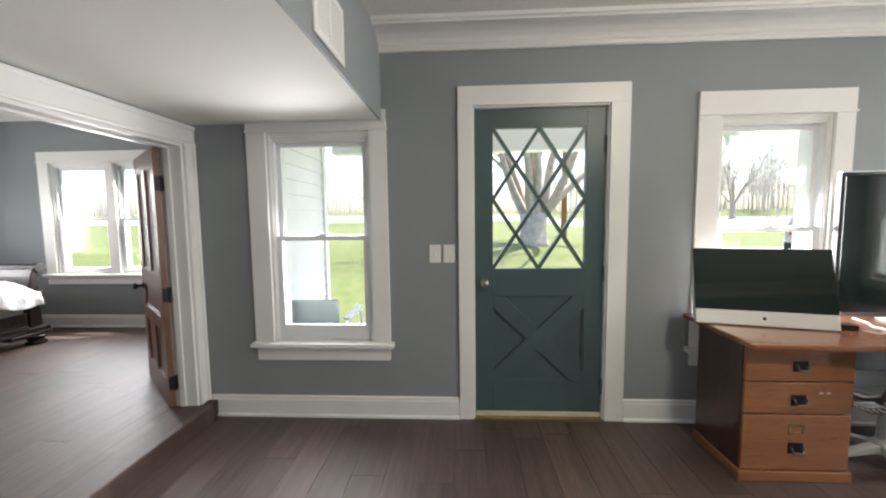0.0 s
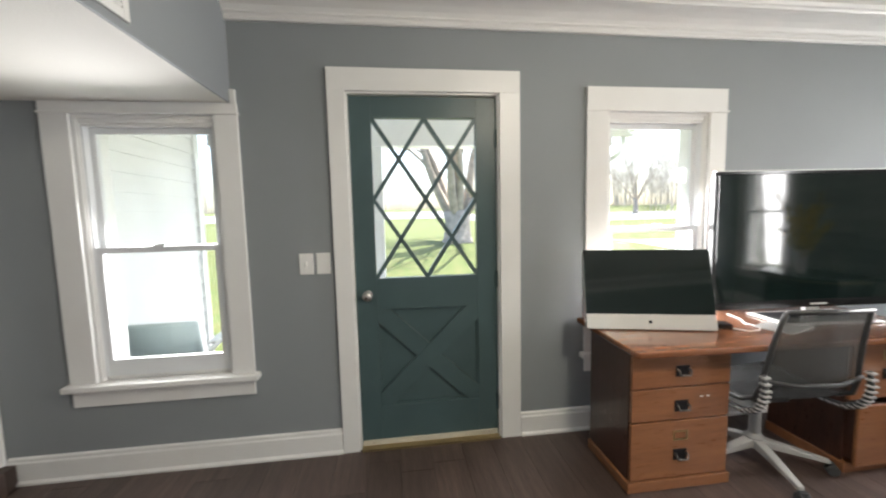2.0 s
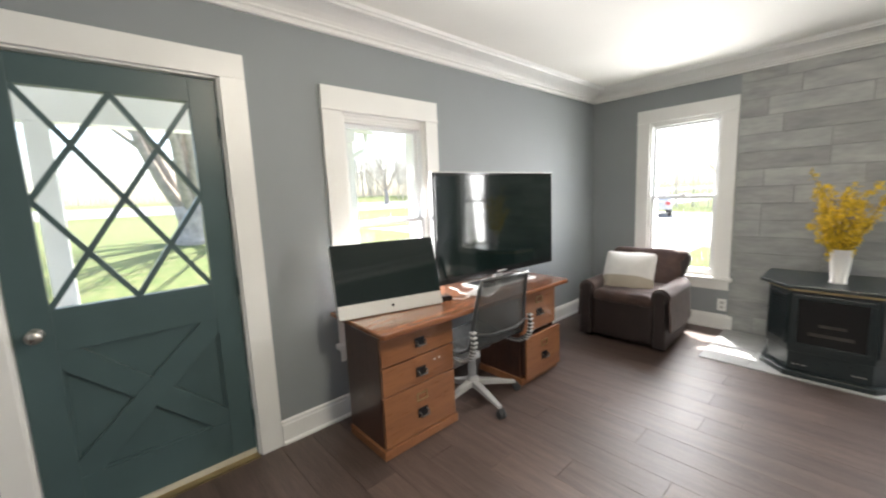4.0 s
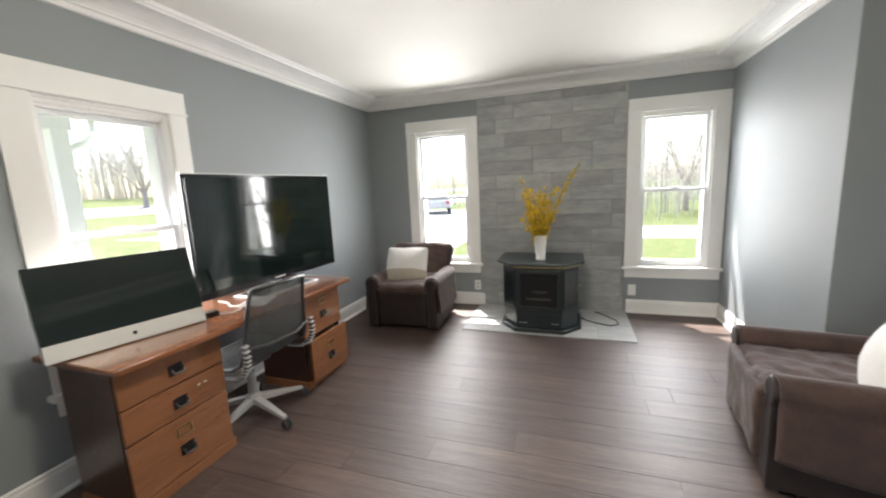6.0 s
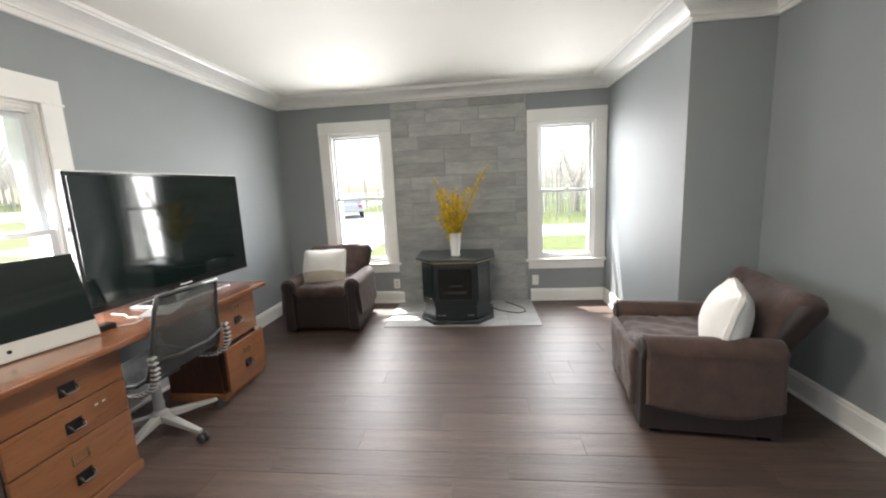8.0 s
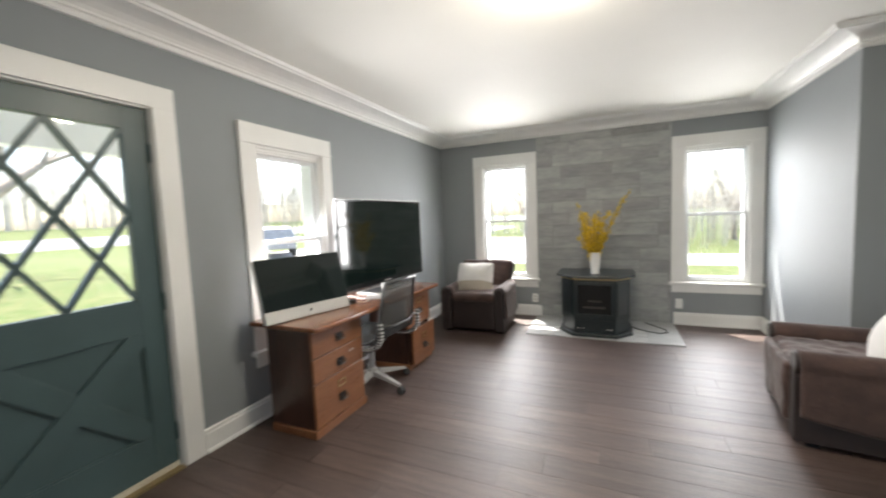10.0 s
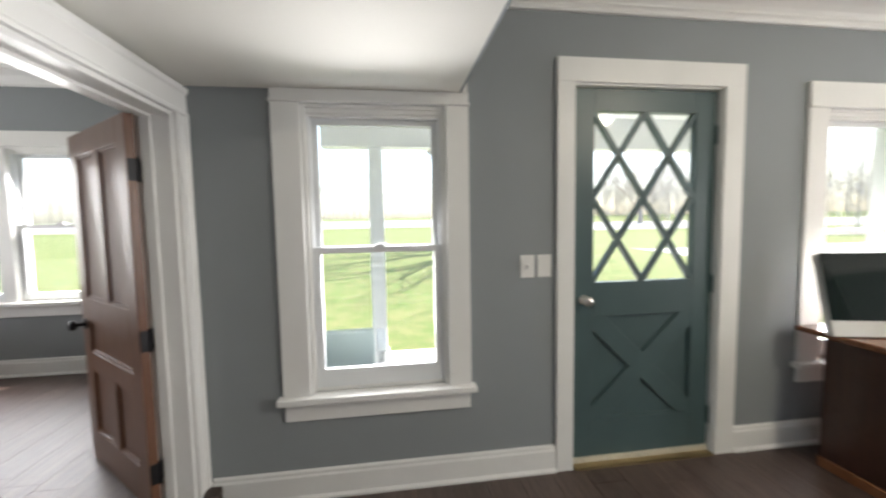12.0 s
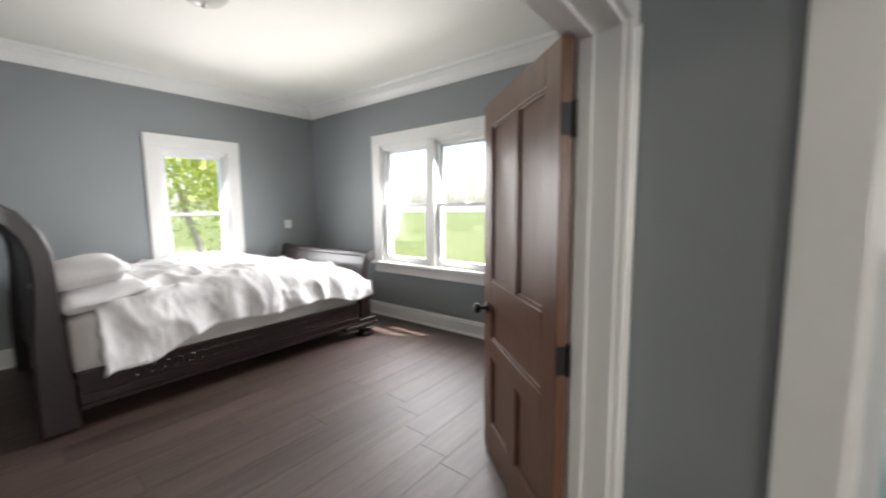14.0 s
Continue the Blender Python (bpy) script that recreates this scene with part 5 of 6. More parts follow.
duvet = thing("duvet", "rumpled white down duvet hanging over the side of the bed", "duvet", pose(0, 0, Z_BF))
bm = bmesh.new()
NX, NY = 96, 130
grid = []
for i in range(NX + 1):
    row = []
    for j in range(NY + 1):
        u, v = i / NX, j / NY
        y = 1.93 + v * 1.95
        drop = 0.24 - 0.11 * v + 0.018 * math.sin(v * 15) + 0.03 * max(0, 1 - abs(v - 0.12) / 0.1)
        s = -0.1 + u * (1.44 + 0.22 + drop)
        top = 0.655 + 0.10 * math.sin(math.pi * min(1, max(0, v * 1.15))) ** 0.7
        edge = 1.50
        if s < edge - 0.12:
            x, z = BXW + 0.02 + s, top
            z -= 0.05 * (max(0, s - 0.9) / 0.5) ** 2
        else:
            f = (s - (edge - 0.12))
            a = min(f / 0.15, math.pi / 2)
            x = BXW + 0.02 + edge - 0.12 + 0.15 * math.sin(a)
            z = top - 0.05 * 0.38 - 0.15 * (1 - math.cos(a)) - max(0, f - 0.15 * math.pi / 2)
            x += 0.05 * min(1, max(0, f - 0.2) * 4)
        p = Vector((x, y, z))
        q = Vector((x * 2.6, y * 2.6, z * 2.6))
        big = noise.noise(q) * 0.035
        wv = noise.noise_vector(q * 0.9) * 0.12
        xw, yw = x + wv.x, y + wv.y
        ridg = (1 - abs(noise.noise(Vector((xw * 3.6 + yw * 2.2, yw * 4.2 - xw * 1.5, z * 4))) * 2.4)) * 0.036
        small = (1 - abs(noise.noise(Vector((xw * 7 + yw * 4, yw * 21 - xw * 8, z * 9))) * 2)) ** 2 * 0.013 * (0.35 + abs(noise.noise(q * 1.3)) * 2) + noise.noise(Vector((x * 18, y * 22, z * 20))) * 0.0015
        off = big + ridg + small
        side = min(1, max(0, (s - edge + 0.12) / 0.2))
        fold = noise.noise(Vector((y * 7, 3.3, 0.5))) * 0.035 * side
        p.z += off * (1 - side)
        p.x += (off * 0.8 + fold) * side + 0.01
        fe = max(0.0, (v - 0.93) / 0.07)
        p.z -= 0.16 * fe * fe * (1 - side)
        row.append(bm.verts.new(p))
    grid.append(row)
for i in range(NX):
    for j in range(NY):
        bm.faces.new((grid[i][j], grid[i + 1][j], grid[i + 1][j + 1], grid[i][j + 1]))
dv = part("quilt", bm, LINEN, duvet, smooth=True)
so = dv.modifiers.new("thickness", "SOLIDIFY")
so.thickness, so.offset = 0.035, -1
for k, (x, y, z, turn, lab) in enumerate(((-4.42, 1.99, 0.64, 4, "plump white pillow at the head of the bed"), (-5.1, 2.0, 0.64, -3, "plump white pillow at the head of the bed"), (-4.45, 1.95, 0.765, -6, "white pillow lying on another pillow"))):
    pl = thing("pillow", lab, "pillow", pose(x, y, Z_BF + z, 8, 0, turn), "pillows on the bed")
    bm = bmesh.new()
    soft(bm, 0.68, 0.44, 0.15, 0.06, 16, amp=0.01, freq=6, seed=k + 20, puff=0.25, pinch=0.6)
    part("cover", bm, LINEN, pl, smooth=True)

# ---- outdoors ----
Z_G = -0.55
RISE = [(-2000, 0), (6, 0), (9, 0.12), (17, 0.75), (35, 1.0), (42, 1.1), (52, 2.2), (70, 2.6), (120, 3.2), (900, 6.0)]


def ground_z(x, y):
    """The lawn lies low at the house and climbs towards the road to the north, less so beside the drive."""
    near = max(0.0, min(1.0, (60 - y) / 20))
    k = 1 - 0.7 * near * max(0.0, min(1.0, (x - 7) / 6))
    for (a, p), (b, q) in zip(RISE, RISE[1:]):
        if y <= b:
            return Z_G + k * (p + (q - p) * max(0.0, (y - a) / (b - a)))
    return Z_G + RISE[-1][1]


def land(name, xs, ys, lift, mat, label):
    """A sheet that follows the ground, lift metres above it, with turned-down edges."""
    bm = bmesh.new()
    rows = [[bm.verts.new((x, y, ground_z(x, y) + lift)) for x in xs] for y in ys]
    for a, b in zip(rows, rows[1:]):
        for k in range(len(xs) - 1):
            bm.faces.new((a[k], a[k + 1], b[k + 1], b[k]))
    rim = [e for e in bm.edges if e.is_boundary]
    low = bmesh.ops.extrude_edge_only(bm, edges=rim)["geom"]
    for v in low:
        if isinstance(v, bmesh.types.BMVert):
            v.co.z -= 0.3 if lift else 2.0
    bmesh.ops.recalc_face_normals(bm, faces=bm.faces)
    return part(name, bm, mat, None, label, kind="structure")


def steps(a, b, n):
    return [a + (b - a) * k / n for k in range(n + 1)]


land("ground", [-900, -200, -60, 0, 7, 8.5, 10, 11.5, 13, 24, 40, 60, 200, 900], [-900, -100, -20] + steps(0, 60, 60) + [65, 70, 90, 120, 300, 900], 0.0, GRASS, "wide green lawn that climbs towards the road")
land("drive", [12.0, 13] + steps(24, 60, 4), steps(14, 19.5, 11), 0.015, DRIVE, "pale gravel drive that leads to the house")
land("drive_side", [15, 18.5], steps(-40, 3.9, 20), 0.015, DRIVE, "pale gravel drive beside the house")
land("drive_apron", [11.0, 11.5, 13, 24, 32], steps(4, 13.9, 12), 0.018, DRIVE, "pale gravel yard beside the house")
land("road", [-500, 0, 7, 13, 500], steps(44, 51, 7), 0.02, ROAD, "pale weathered country road")
land("road_west", [-62, -56], [-300, -50] + steps(0, 43, 43), 0.014, ROAD, "pale country road beyond the lawn")
# porch
DECK = material("white_painted_deck", (0.82, 0.82, 0.8), 0.6, vary=0.04, scale=4, bump=0.1)
part("porch_floor", boxes((-1.2, Y_N + 0.2, -0.3, 3.5, 5.2, -0.12)), DECK, None, "white painted porch floor", kind="structure")
part("porch_ceiling", boxes((-1.2, Y_N + 0.2, 2.42, 3.7, 5.3, 2.5)), SIDING, None, "white boarded porch ceiling", kind="structure")
part("porch_beam", boxes((-1.2, 4.75, 2.1, 3.15, 4.93, 2.42)), SIDING, None, "white porch beam", kind="structure", bevel=0.004)
for x in (-0.68, 0.46, 3.06):
    part("porch_post", boxes((x - 0.07, 4.77, -0.12, x + 0.07, 4.91, 2.1), (x - 0.09, 4.75, -0.12, x + 0.09, 4.93, 0.02)), SIDING, None, "square white porch post", bevel=0.004, kind="structure")
gutter = part("gutter", boxes((-1.2, 5.31, 2.32, 3.8, 5.42, 2.42), (3.7, Y_N + 0.2, 2.36, 3.74, 5.3, 2.52)), SIDING, None, "white gutter along the porch eave", kind="structure", bevel=0.01)
bm = bmesh.new()
tube(bm, [(3.66, 5.36, 2.33), (3.66, 5.34, 2.24), (3.6, 5.25, 2.14), (3.42, 5.08, 2.04), (3.2, 4.95, 1.95), (3.17, 4.93, 1.85), (3.17, 4.93, 0.0)], 0.035, 8)
part("downspout", bm, SIDING, None, "white bent downspout", kind="structure", smooth=True)
# lap siding on the bedroom's outer wall
sid = thing("siding_bedroom_wing", "white lap siding on the outer wall of the bedroom wing", "", kind="structure")
for k in range(22):
    z = -0.38 + k * 0.14
    bm = bmesh.new()
    xo = -1.298
    vs = [bm.verts.new(p) for p in ((xo, 2.96, z), (xo + 0.03, 2.96, z), (xo + 0.012, 2.96, z + 0.145), (xo, 2.96, z + 0.145), (xo, 4.66, z), (xo + 0.03, 4.66, z), (xo + 0.012, 4.66, z + 0.145), (xo, 4.66, z + 0.145))]
    for q in ((0, 1, 2, 3), (7, 6, 5, 4), (1, 5, 6, 2), (0, 4, 5, 1), (3, 2, 6, 7)):
        bm.faces.new([vs[i] for i in q])
    bmesh.ops.recalc_face_normals(bm, faces=bm.faces)
    part("siding_board", bm, SIDING, sid)
part("corner_board", boxes((-1.31, 4.6, -0.38, -1.25, 4.69, 2.7)), SIDING, sid, "white corner board")


def limb(bm, p, d, length, r, depth, rnd, spread=0.5):
    """A limb that forks into thinner ones."""
    pts, rad = [p], [r]
    q, dd = p.copy(), d.copy()
    for k in range(3):
        dd = (dd + Vector((rnd.uniform(-1, 1), rnd.uniform(-1, 1), rnd.uniform(-0.3, 0.8))) * 0.16).normalized()
        q = q + dd * length / 3
        pts.append(q.copy())
        rad.append(r * (1 - 0.15 * (k + 1)))
    tube(bm, pts, rad, 6 if depth > 1 else 4, cap=False)
    if depth > 0:
        for k in range(3 if depth > 1 else 4):
            nd = (dd + Vector((rnd.uniform(-1, 1), rnd.uniform(-1, 1), rnd.uniform(-0.5, 0.9))) * spread).normalized()
            limb(bm, pts[-1] if k < 2 else pts[-2], nd, length * rnd.uniform(0.6, 0.85), rad[-1] * 0.68, depth - 1, rnd, spread)


def bare_tree(x, y, r, h, seed, label, limbs=7, depth=4, group="", fork=0.2, wide=(0.25, 0.75)):
    rnd = random.Random(seed)
    t = thing("tree", label, "tree", pose(x, y, ground_z(x, y)), group)
    bm = bmesh.new()
    tube(bm, [(0, 0, -0.2), (0, 0, 0.15), (0.02, 0, h * fork * 0.6), (0, 0.03, h * fork)], [r * 1.5, r * 1.15, r, r * 1.15], 14)
    part("trunk", bm, BARK, t, smooth=True)
    bm = bmesh.new()
    for k in range(limbs):
        a = 2 * math.pi * k / limbs + rnd.uniform(-0.3, 0.3)
        lean = rnd.uniform(*wide)
        d = Vector((math.cos(a) * lean, math.sin(a) * lean, 1)).normalized()
        limb(bm, Vector((math.cos(a) * r * 0.5, math.sin(a) * r * 0.5, h * fork * 0.8)), d, h * 0.3, r * 0.4, depth, rnd, 0.45)
    part("crown", bm, BARK, t, "bare spreading limbs", smooth=True)


bare_tree(3.3, 16.5, 0.52, 11.5, 4, "large bare many-limbed tree on the lawn", 11, 4, fork=0.11, wide=(0.15, 0.8))
bare_tree(-9.5, 42, 0.35, 9, 8, "bare tree far across the lawn", 6, 4, "far bare trees")
bare_tree(33, 7, 0.16, 8, 11, "bare tree beyond the gravel drive", 6, 4, "far bare trees")
bare_tree(27, -6, 0.16, 9, 12, "bare tree beyond the gravel drive", 6, 4, "far bare trees")
bare_tree(34, 50, 0.3, 11, 13, "bare tree across the road", 6, 4, "far bare trees")
pole = thing("utility_pole", "brown wooden utility pole on the lawn", "pole", pose(5.6, 20.5, ground_z(5.6, 20.5)))
bm = bmesh.new()
tube(bm, [(0, 0, -0.3), (0, 0, 9)], [0.16, 0.12], 10)
part("post", bm, material("orange_brown_pole_wood", (0.3, 0.15, 0.07), 0.8, vary=0.15), pole, smooth=True)
part("crossarm", boxes((-1.2, -0.06, 8.2, 1.2, 0.06, 8.35)), BARK, pole)


def far_woods(name, x0, y0, x1, y1, n, hmin, hmax, seed, green=0.0):
    """A belt of far thin trees, joined."""
    rnd = random.Random(seed)
    bm = bmesh.new()
    for k in range(n):
        f = (k + rnd.random()) / n
        off = rnd.uniform(-4, 4)
        x, y = x0 + (x1 - x0) * f, y0 + (y1 - y0) * f
        L = math.hypot(x1 - x0, y1 - y0)
        x, y = x + off * (y1 - y0) / L, y - off * (x1 - x0) / L
        h = rnd.uniform(hmin, hmax)
        g = ground_z(x, y) - 0.1
        tube(bm, [(x, y, g), (x + rnd.uniform(-.3, .3), y, g + h * 0.5), (x, y + rnd.uniform(-.3, .3), g + h)], [0.006 * h, 0.004 * h, 0.01], 4, cap=False)
        for j in range(9):
            z = g + h * rnd.uniform(0.25, 0.95)
            a = rnd.uniform(0, 6.28)
            ln = h * rnd.uniform(0.1, 0.28)
            p = Vector((x, y, z))
            e = p + Vector((math.cos(a) * ln, math.sin(a) * ln, ln * 0.9))
            tube(bm, [p, (p + e) / 2 + Vector((0, 0, -0.1)), e], [0.0028 * h, 0.002 * h, 0.006], 3, cap=False)
            for i in range(3):
                s = p.lerp(e, rnd.uniform(0.3, 0.9))
                tube(bm, [s, s + Vector((rnd.uniform(-1, 1), rnd.uniform(-1, 1), rnd.uniform(0.2, 1))) * ln * 0.5], [0.0015 * h, 0.005], 3, cap=False)
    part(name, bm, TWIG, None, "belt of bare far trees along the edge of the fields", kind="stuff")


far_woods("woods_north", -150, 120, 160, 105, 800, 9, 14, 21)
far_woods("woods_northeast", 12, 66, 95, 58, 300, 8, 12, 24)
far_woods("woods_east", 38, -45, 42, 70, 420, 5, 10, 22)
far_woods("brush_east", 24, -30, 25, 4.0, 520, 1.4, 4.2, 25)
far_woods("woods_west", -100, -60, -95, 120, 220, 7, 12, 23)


def leafy(name, x, y, h, r, seed, label, n=900):
    rnd = random.Random(seed)
    t = thing(name, label, "tree" if name == "tree" else "bush", pose(x, y, ground_z(x, y)))
    bm = bmesh.new()
    limb(bm, Vector((0, 0, -0.1)), Vector((0, 0, 1)), h * 0.55, 0.12, 3, rnd, 0.5)
    part("trunk", bm, BARK, t)
    bm = bmesh.new()
    lobes = [(Vector((rnd.uniform(-1, 1) * r * 0.6, rnd.uniform(-1, 1) * r * 0.6, h * rnd.uniform(0.35, 0.85))), r * rnd.uniform(0.3, 0.55)) for k in range(12)]
    for k in range(n):
        c, rr = rnd.choice(lobes)
        p = c + Vector((rnd.gauss(0, 1), rnd.gauss(0, 1), rnd.gauss(0, 0.8))) * rr * 0.6
        s = 0.085
        a, b = Vector((rnd.gauss(0, 1), rnd.gauss(0, 1), rnd.gauss(0, 1))).normalized() * s, Vector((rnd.gauss(0, 1), rnd.gauss(0, 1), rnd.gauss(0, 1))).normalized() * s
        vs = [bm.verts.new(q) for q in (p - a, p + b, p + a, p - b * 0.6)]
        bm.faces.new(vs)
    part("crown", bm, LEAF, t, "pale spring leaves")


leafy("tree", -13.5, 5.9, 5.5, 2.6, 31, "leafy yellow-green spring tree beyond the bedroom window", 6000)
leafy("tree", -16.0, 9.5, 6.0, 2.8, 32, "leafy yellow-green spring tree on the side lawn", 5500)


def vehicle(x, y, turn, length, height, mat, label, truck=False):
    v = thing("pickup_truck" if truck else "car", label, "vehicle", pose(x, y, ground_z(x, y) + 0.015, 0, 0, turn))
    w, L = 1.85, length
    side = [(-L / 2, 0.45), (-L / 2, 0.95), (-L / 2 + 0.1, 1.0)] + ([(-0.35, 1.0), (-0.25, height - 0.05), (0.7, height), (1.25, 1.08)] if truck else [(-L / 2 + 0.25, height - 0.1), (-L / 2 + 0.9, height), (0.6, height), (1.15, 1.05)]) + [(L / 2 - 0.15, 0.95), (L / 2, 0.8), (L / 2, 0.4)]
    bm = bmesh.new()
    a = [bm.verts.new((px, -w / 2 + (0.2 if pz > 1.1 else 0), pz)) for px, pz in side]
    b = [bm.verts.new((px, w / 2 - (0.2 if pz > 1.1 else 0), pz)) for px, pz in side]
    for i in range(len(side)):
        j = (i + 1) % len(side)
        bm.faces.new((a[i], a[j], b[j], b[i]))
    bm.faces.new(a[::-1]), bm.faces.new(b)
    bmesh.ops.recalc_face_normals(bm, faces=bm.faces)
    part("body", bm, mat, v, bevel=0.06)
    dark = CARGLASS
    for s in (-1, 1):
        y0 = s * (w / 2 + 0.005)
        bm = bmesh.new()
        x0, x1 = (-0.2, 0.95) if truck else (-L / 2 + 0.5, 0.85)
        y1 = y0 - s * 0.16
        vs = [bm.verts.new(q) for q in ((x0, y0 - s * 0.02, 1.05), (x1, y0 - s * 0.02, 1.05), (x1 - 0.35, y1, height - 0.12), (x0 + 0.1, y1, height - 0.12))]
        vs2 = [bm.verts.new(q.co - Vector((0, s * 0.05, 0))) for q in vs]
        bm.faces.new(vs), bm.faces.new(vs2[::-1])
        for i in range(4):
            bm.faces.new((vs[i], vs[(i + 1) % 4], vs2[(i + 1) % 4], vs2[i]))
        part("side_window", bm, dark, v)
        for wx in (-L / 2 + 0.85, L / 2 - 0.9):
            bm = bmesh.new()
            lathe(bm, [(0, -0.11), (0.3, -0.11), (0.345, -0.08), (0.345, 0.08), (0.3, 0.11), (0, 0.11)], 20)
            bmesh.ops.transform(bm, matrix=Matrix.Translation((wx, s * (w / 2 - 0.08), 0.345)) @ Matrix.Rotation(radians(90), 4, "X"), verts=bm.verts)
            part("wheel", bm, TYRE, v)
            bm = bmesh.new()
            lathe(bm, [(0, -0.02), (0.2, -0.02), (0.2, 0.02), (0, 0.03)], 16)
            bmesh.ops.transform(bm, matrix=Matrix.Translation((wx, s * (w / 2 + 0.03), 0.345)) @ Matrix.Rotation(radians(-90 * s), 4, "X"), verts=bm.verts)
            part("rim", bm, CHROME, v)
        part("tail_light", boxes((-L / 2 - 0.02, s * 0.7 - 0.12, 0.75, -L / 2 + 0.03, s * 0.7 + 0.12, 0.95)), REDLAMP, v)
        part("headlight", boxes((L / 2 - 0.04, s * 0.7 - 0.15, 0.66, L / 2 + 0.02, s * 0.7 + 0.15, 0.78)), CHROME, v)


CARGLASS = material("dark_car_glass", (0.02, 0.025, 0.03), 0.08)
TYRE = material("black_tyre_rubber", (0.02, 0.02, 0.02), 0.8)
REDLAMP = material("red_lamp_plastic", (0.4, 0.02, 0.02), 0.3)
vehicle(15.6, 17.6, 49, 4.4, 1.6, material("silver_car_paint", (0.3, 0.3, 0.305), 0.45), "silver car on the gravel drive")
vehicle(29.0, 10.3, 20, 4.5, 1.5, material("pale_grey_car_paint", (0.42, 0.42, 0.42), 0.5), "pale grey car on the gravel drive")

# porch chair
CH = material("pale_teal_chair_paint", (0.42, 0.5, 0.49), 0.5, vary=0.04)
pc = thing("porch_chair", "pale teal metal porch chair with white arms on the porch", "chair", pose(-0.93, 3.5, -0.12, 0, 0, 3))
bm = bmesh.new()
box(bm, -0.25, -0.02, 0.02, 0.25, 0.02, 0.44, Matrix.Translation((0, -0.22, 0.4)) @ Matrix.Rotation(radians(12), 4, "X"))
part("backrest", bm, CH, pc, bevel=0.015)
part("seat", boxes((-0.27, -0.22, 0.37, 0.27, 0.26, 0.41)), CH, pc, bevel=0.01)
for s in (-1, 1):
    bm = bmesh.new()
    tube(bm, [(s * 0.3, -0.28, 0.62), (s * 0.3, 0.1, 0.64), (s * 0.3, 0.27, 0.6), (s * 0.3, 0.3, 0.45), (s * 0.3, 0.2, 0.02), (s * 0.3, -0.3, 0.012)], 0.016, 8)
    part("arm", bm, PLASTIC, pc, "bent white tube arm", smooth=True)
    part("armrest", boxes((s * 0.3 - 0.03, -0.25, 0.65, s * 0.3 + 0.03, 0.25, 0.67)), PLASTIC, pc, bevel=0.008)
for y in (-0.2, 0.22):
    bm = bmesh.new()
    tube(bm, [(-0.3, y, 0.36), (0.3, y, 0.36)], 0.012, 6)
    part("crossbar", bm, PLASTIC, pc)

# ---- planks and tiles ----
def plank_field(parent, x0, x1, y0, y1, ztop, seed, inside):
    """Floor planks that run along y, with staggered ends, each an object on a shared mesh where whole."""
    rnd = random.Random(seed)
    w, L, g = 0.18, 1.22, 0.0005
    shared = {}
    x = x0
    while x < x1 - 0.01:
        y = y0 - rnd.uniform(0, L)
        while y < y1:
            a0, a1, b0, b1 = x, min(x + w, x1), max(y, y0), min(y + L, y1)
            if b1 - b0 > 0.03:
                for c0, c1, d0, d1 in inside(a0, a1, b0, b1):
                    if c1 - c0 < 0.01 or d1 - d0 < 0.01:
                        continue
                    key = (round(c1 - c0, 3), round(d1 - d0, 3))
                    if key not in shared:
                        u, v = (c1 - c0) / 2 - g, (d1 - d0) / 2 - g
                        bm = bmesh.new()
                        vs = [bm.verts.new(p) for p in ((-u, -v, -0.006), (u, -v, -0.006), (u, v, -0.006), (-u, v, -0.006))]
                        e = 0.0006
                        up = [bm.verts.new(p) for p in ((-u + e, -v + e, 0), (u - e, -v + e, 0), (u - e, v - e, 0), (-u + e, v - e, 0))]
                        bm.faces.new(up)
                        for i in range(4):
                            bm.faces.new((vs[i], vs[(i + 1) % 4], up[(i + 1) % 4], up[i]))
                        me = bpy.data.meshes.new("plank")
                        bm.to_mesh(me)
                        bm.free()
                        me.materials.append(PLANK)
                        shared[key] = me
                    o = new("plank", shared[key])
                    o.location = ((c0 + c1) / 2, (d0 + d1) / 2, ztop)
                    o.parent = parent
            y += L
        x += w


def main_inside(a0, a1, b0, b1):
    if a1 > X_B and b0 < Y_B:
        if a0 < X_B:
            return [(a0, X_B, b0, b1)] + ([(X_B, a1, Y_B, b1)] if b1 > Y_B else [])
        return [(a0, a1, Y_B, b1)] if b1 > Y_B else []
    return [(a0, a1, b0, b1)]


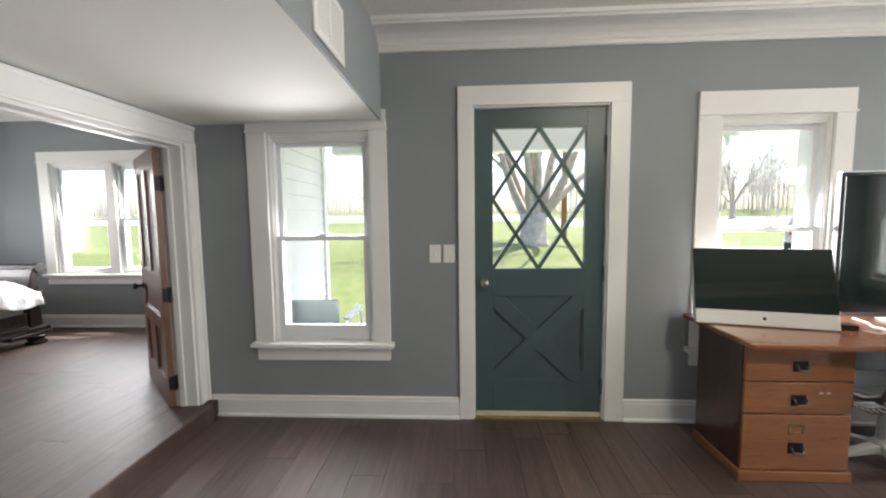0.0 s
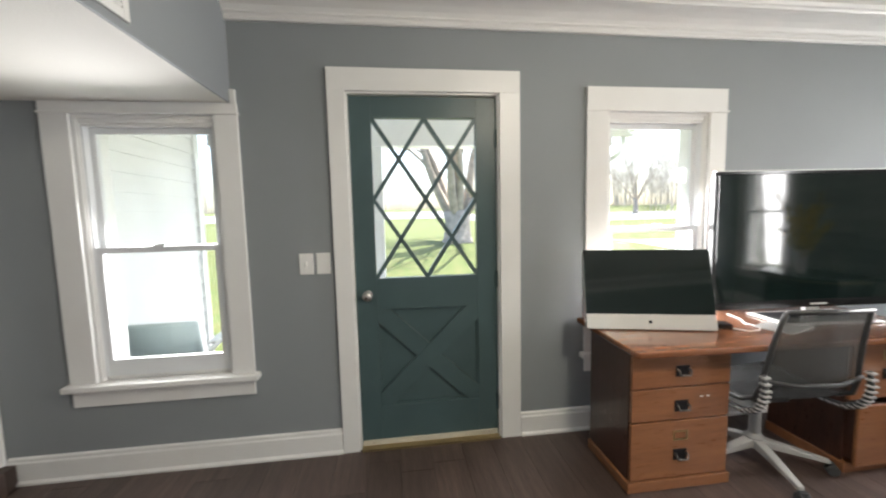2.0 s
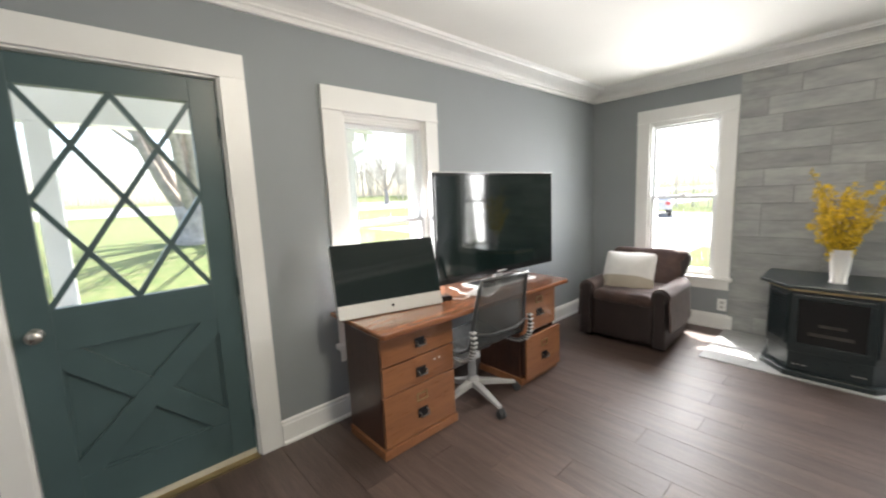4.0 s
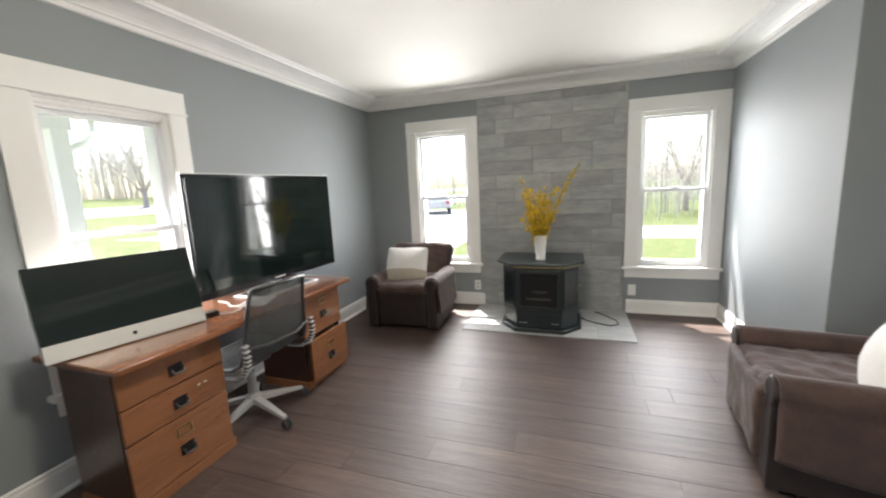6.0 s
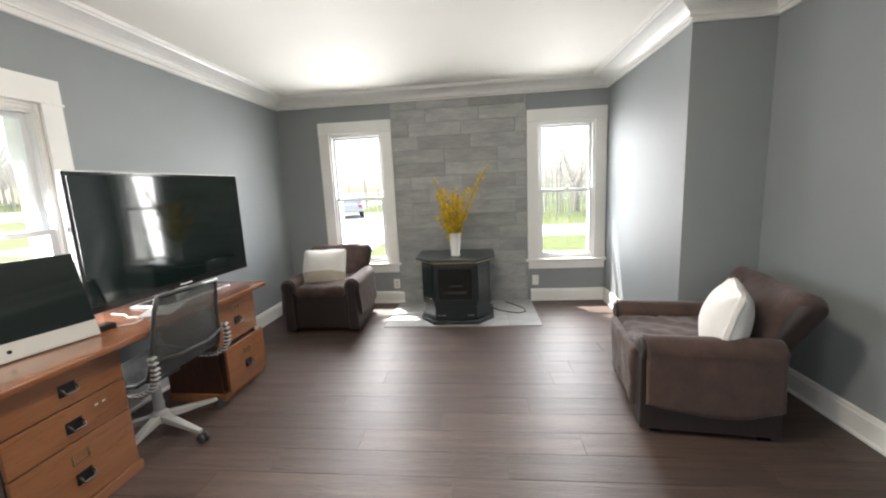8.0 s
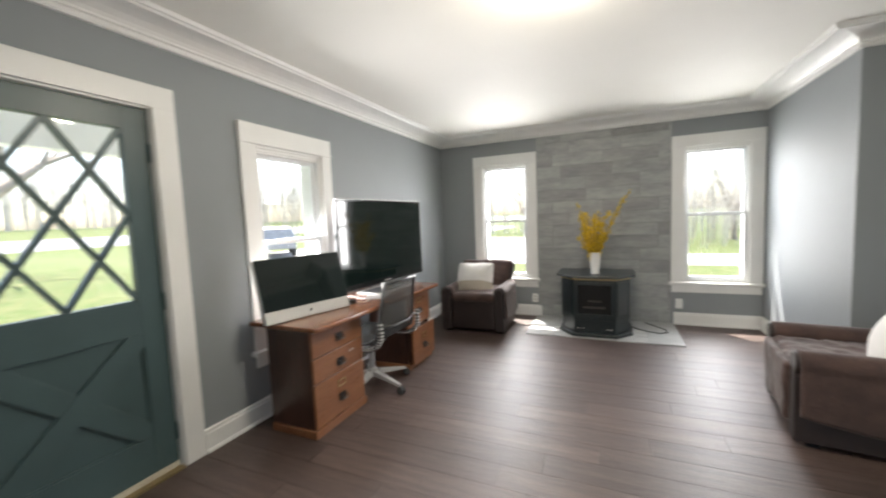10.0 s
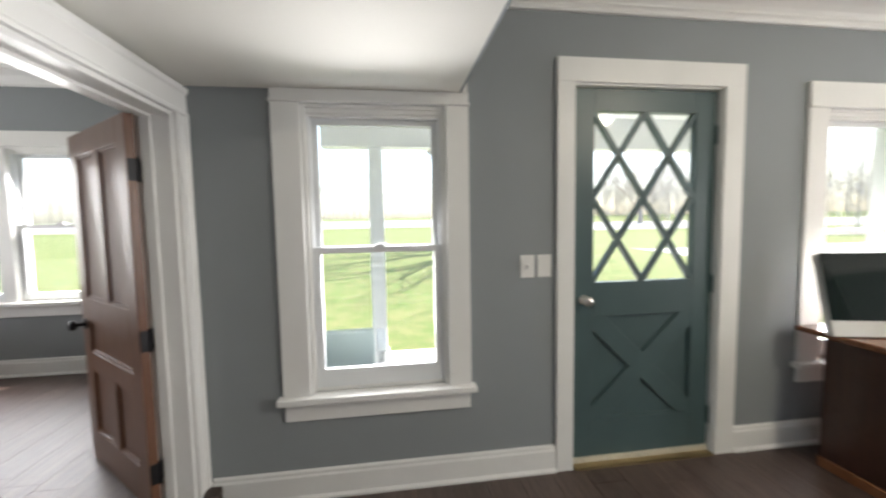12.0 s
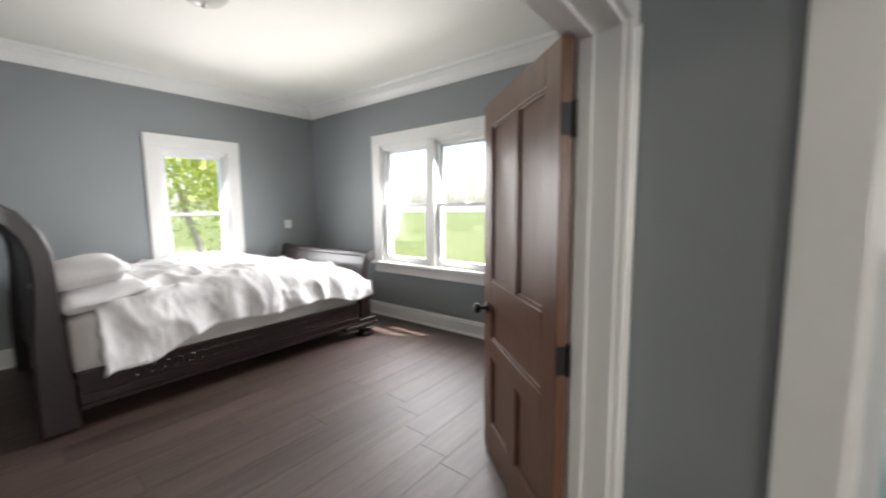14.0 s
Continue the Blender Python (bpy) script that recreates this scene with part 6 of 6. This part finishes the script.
plank_field(bpy.data.objects["floor"], X_W + 0.098, X_E, Y_S, Y_N, 0.0, 51, main_inside)
plank_field(bpy.data.objects["floor_bedroom"], BX_W, X_W + 0.05, BY_S, BY_N, Z_BF, 52,
            lambda a0, a1, b0, b1: [(a0, min(a1, BX_E), b0, b1)] if a0 < BX_E - 0.02 and a1 <= BX_E + 0.0 else ([(a0, BX_E, b0, b1), (BX_E, a1, max(b0, 0.97), min(b1, 2.63))] if a0 < BX_E else [(a0, a1, max(b0, 0.97), min(b1, 2.63))]))


def tile_field(name, label, place, w, h, tw, th, mat, seed, offset=0.33, thick=0.011):
    root = part(name, boxes((0, 0, 0, w, 0.008, h)), GROUT, None, label, kind="structure")
    root.matrix_world = place
    rnd = random.Random(seed)
    shared = {}
    z, row = 0, 0
    while z < h - 0.005:
        x = -rnd.choice((0, 0.33, 0.5, 0.67)) * tw
        while x < w:
            a, b, c, d = max(x, 0), min(x + tw, w), z, min(z + th, h)
            if b - a > 0.02:
                t = round(thick + rnd.choice((0, 0.001, 0.002)), 4)
                key = (round(b - a, 3), round(d - c, 3), t)
                if key not in shared:
                    g = 0.0015
                    bm = bmesh.new()
                    u, v = (b - a) / 2 - g, (d - c) / 2 - g
                    lo = [bm.verts.new(p) for p in ((-u, -0.008, -v), (u, -0.008, -v), (u, -0.008, v), (-u, -0.008, v))]
                    e = 0.002
                    hi = [bm.verts.new(p) for p in ((-u + e, -t, -v + e), (u - e, -t, -v + e), (u - e, -t, v - e), (-u + e, -t, v - e))]
                    bm.faces.new(hi)
                    for i in range(4):
                        bm.faces.new((lo[i], lo[(i + 1) % 4], hi[(i + 1) % 4], hi[i]))
                    for vv in bm.verts:
                        vv.co.y += 0.008
                    me = bpy.data.meshes.new("tile")
                    bm.to_mesh(me)
                    bm.free()
                    me.materials.append(mat)
                    shared[key] = me
                o = new("tile", shared[key])
                o.location = ((a + b) / 2, 0.0, (c + d) / 2)
                o.parent = root
            x += tw
        z += th
        row += 1
    return root


tile_field("wall_tiles", "grey stone-look strip tiles that cover the wall behind the stove", pose(X_E - 0.008, 1.368, 0.012, 0, 0, -90), 1.551, 2.375, 0.61, 0.152, TILE, 61)
tile_field("hearth", "low floor pad of grey stone-look tiles under the stove", pose(4.275, -0.215, 0.008, -90, 0, 0) @ pose(0, 0, 0), X_E - 0.012 - 4.275, 1.6, 0.61, 0.32, HTILE, 62)
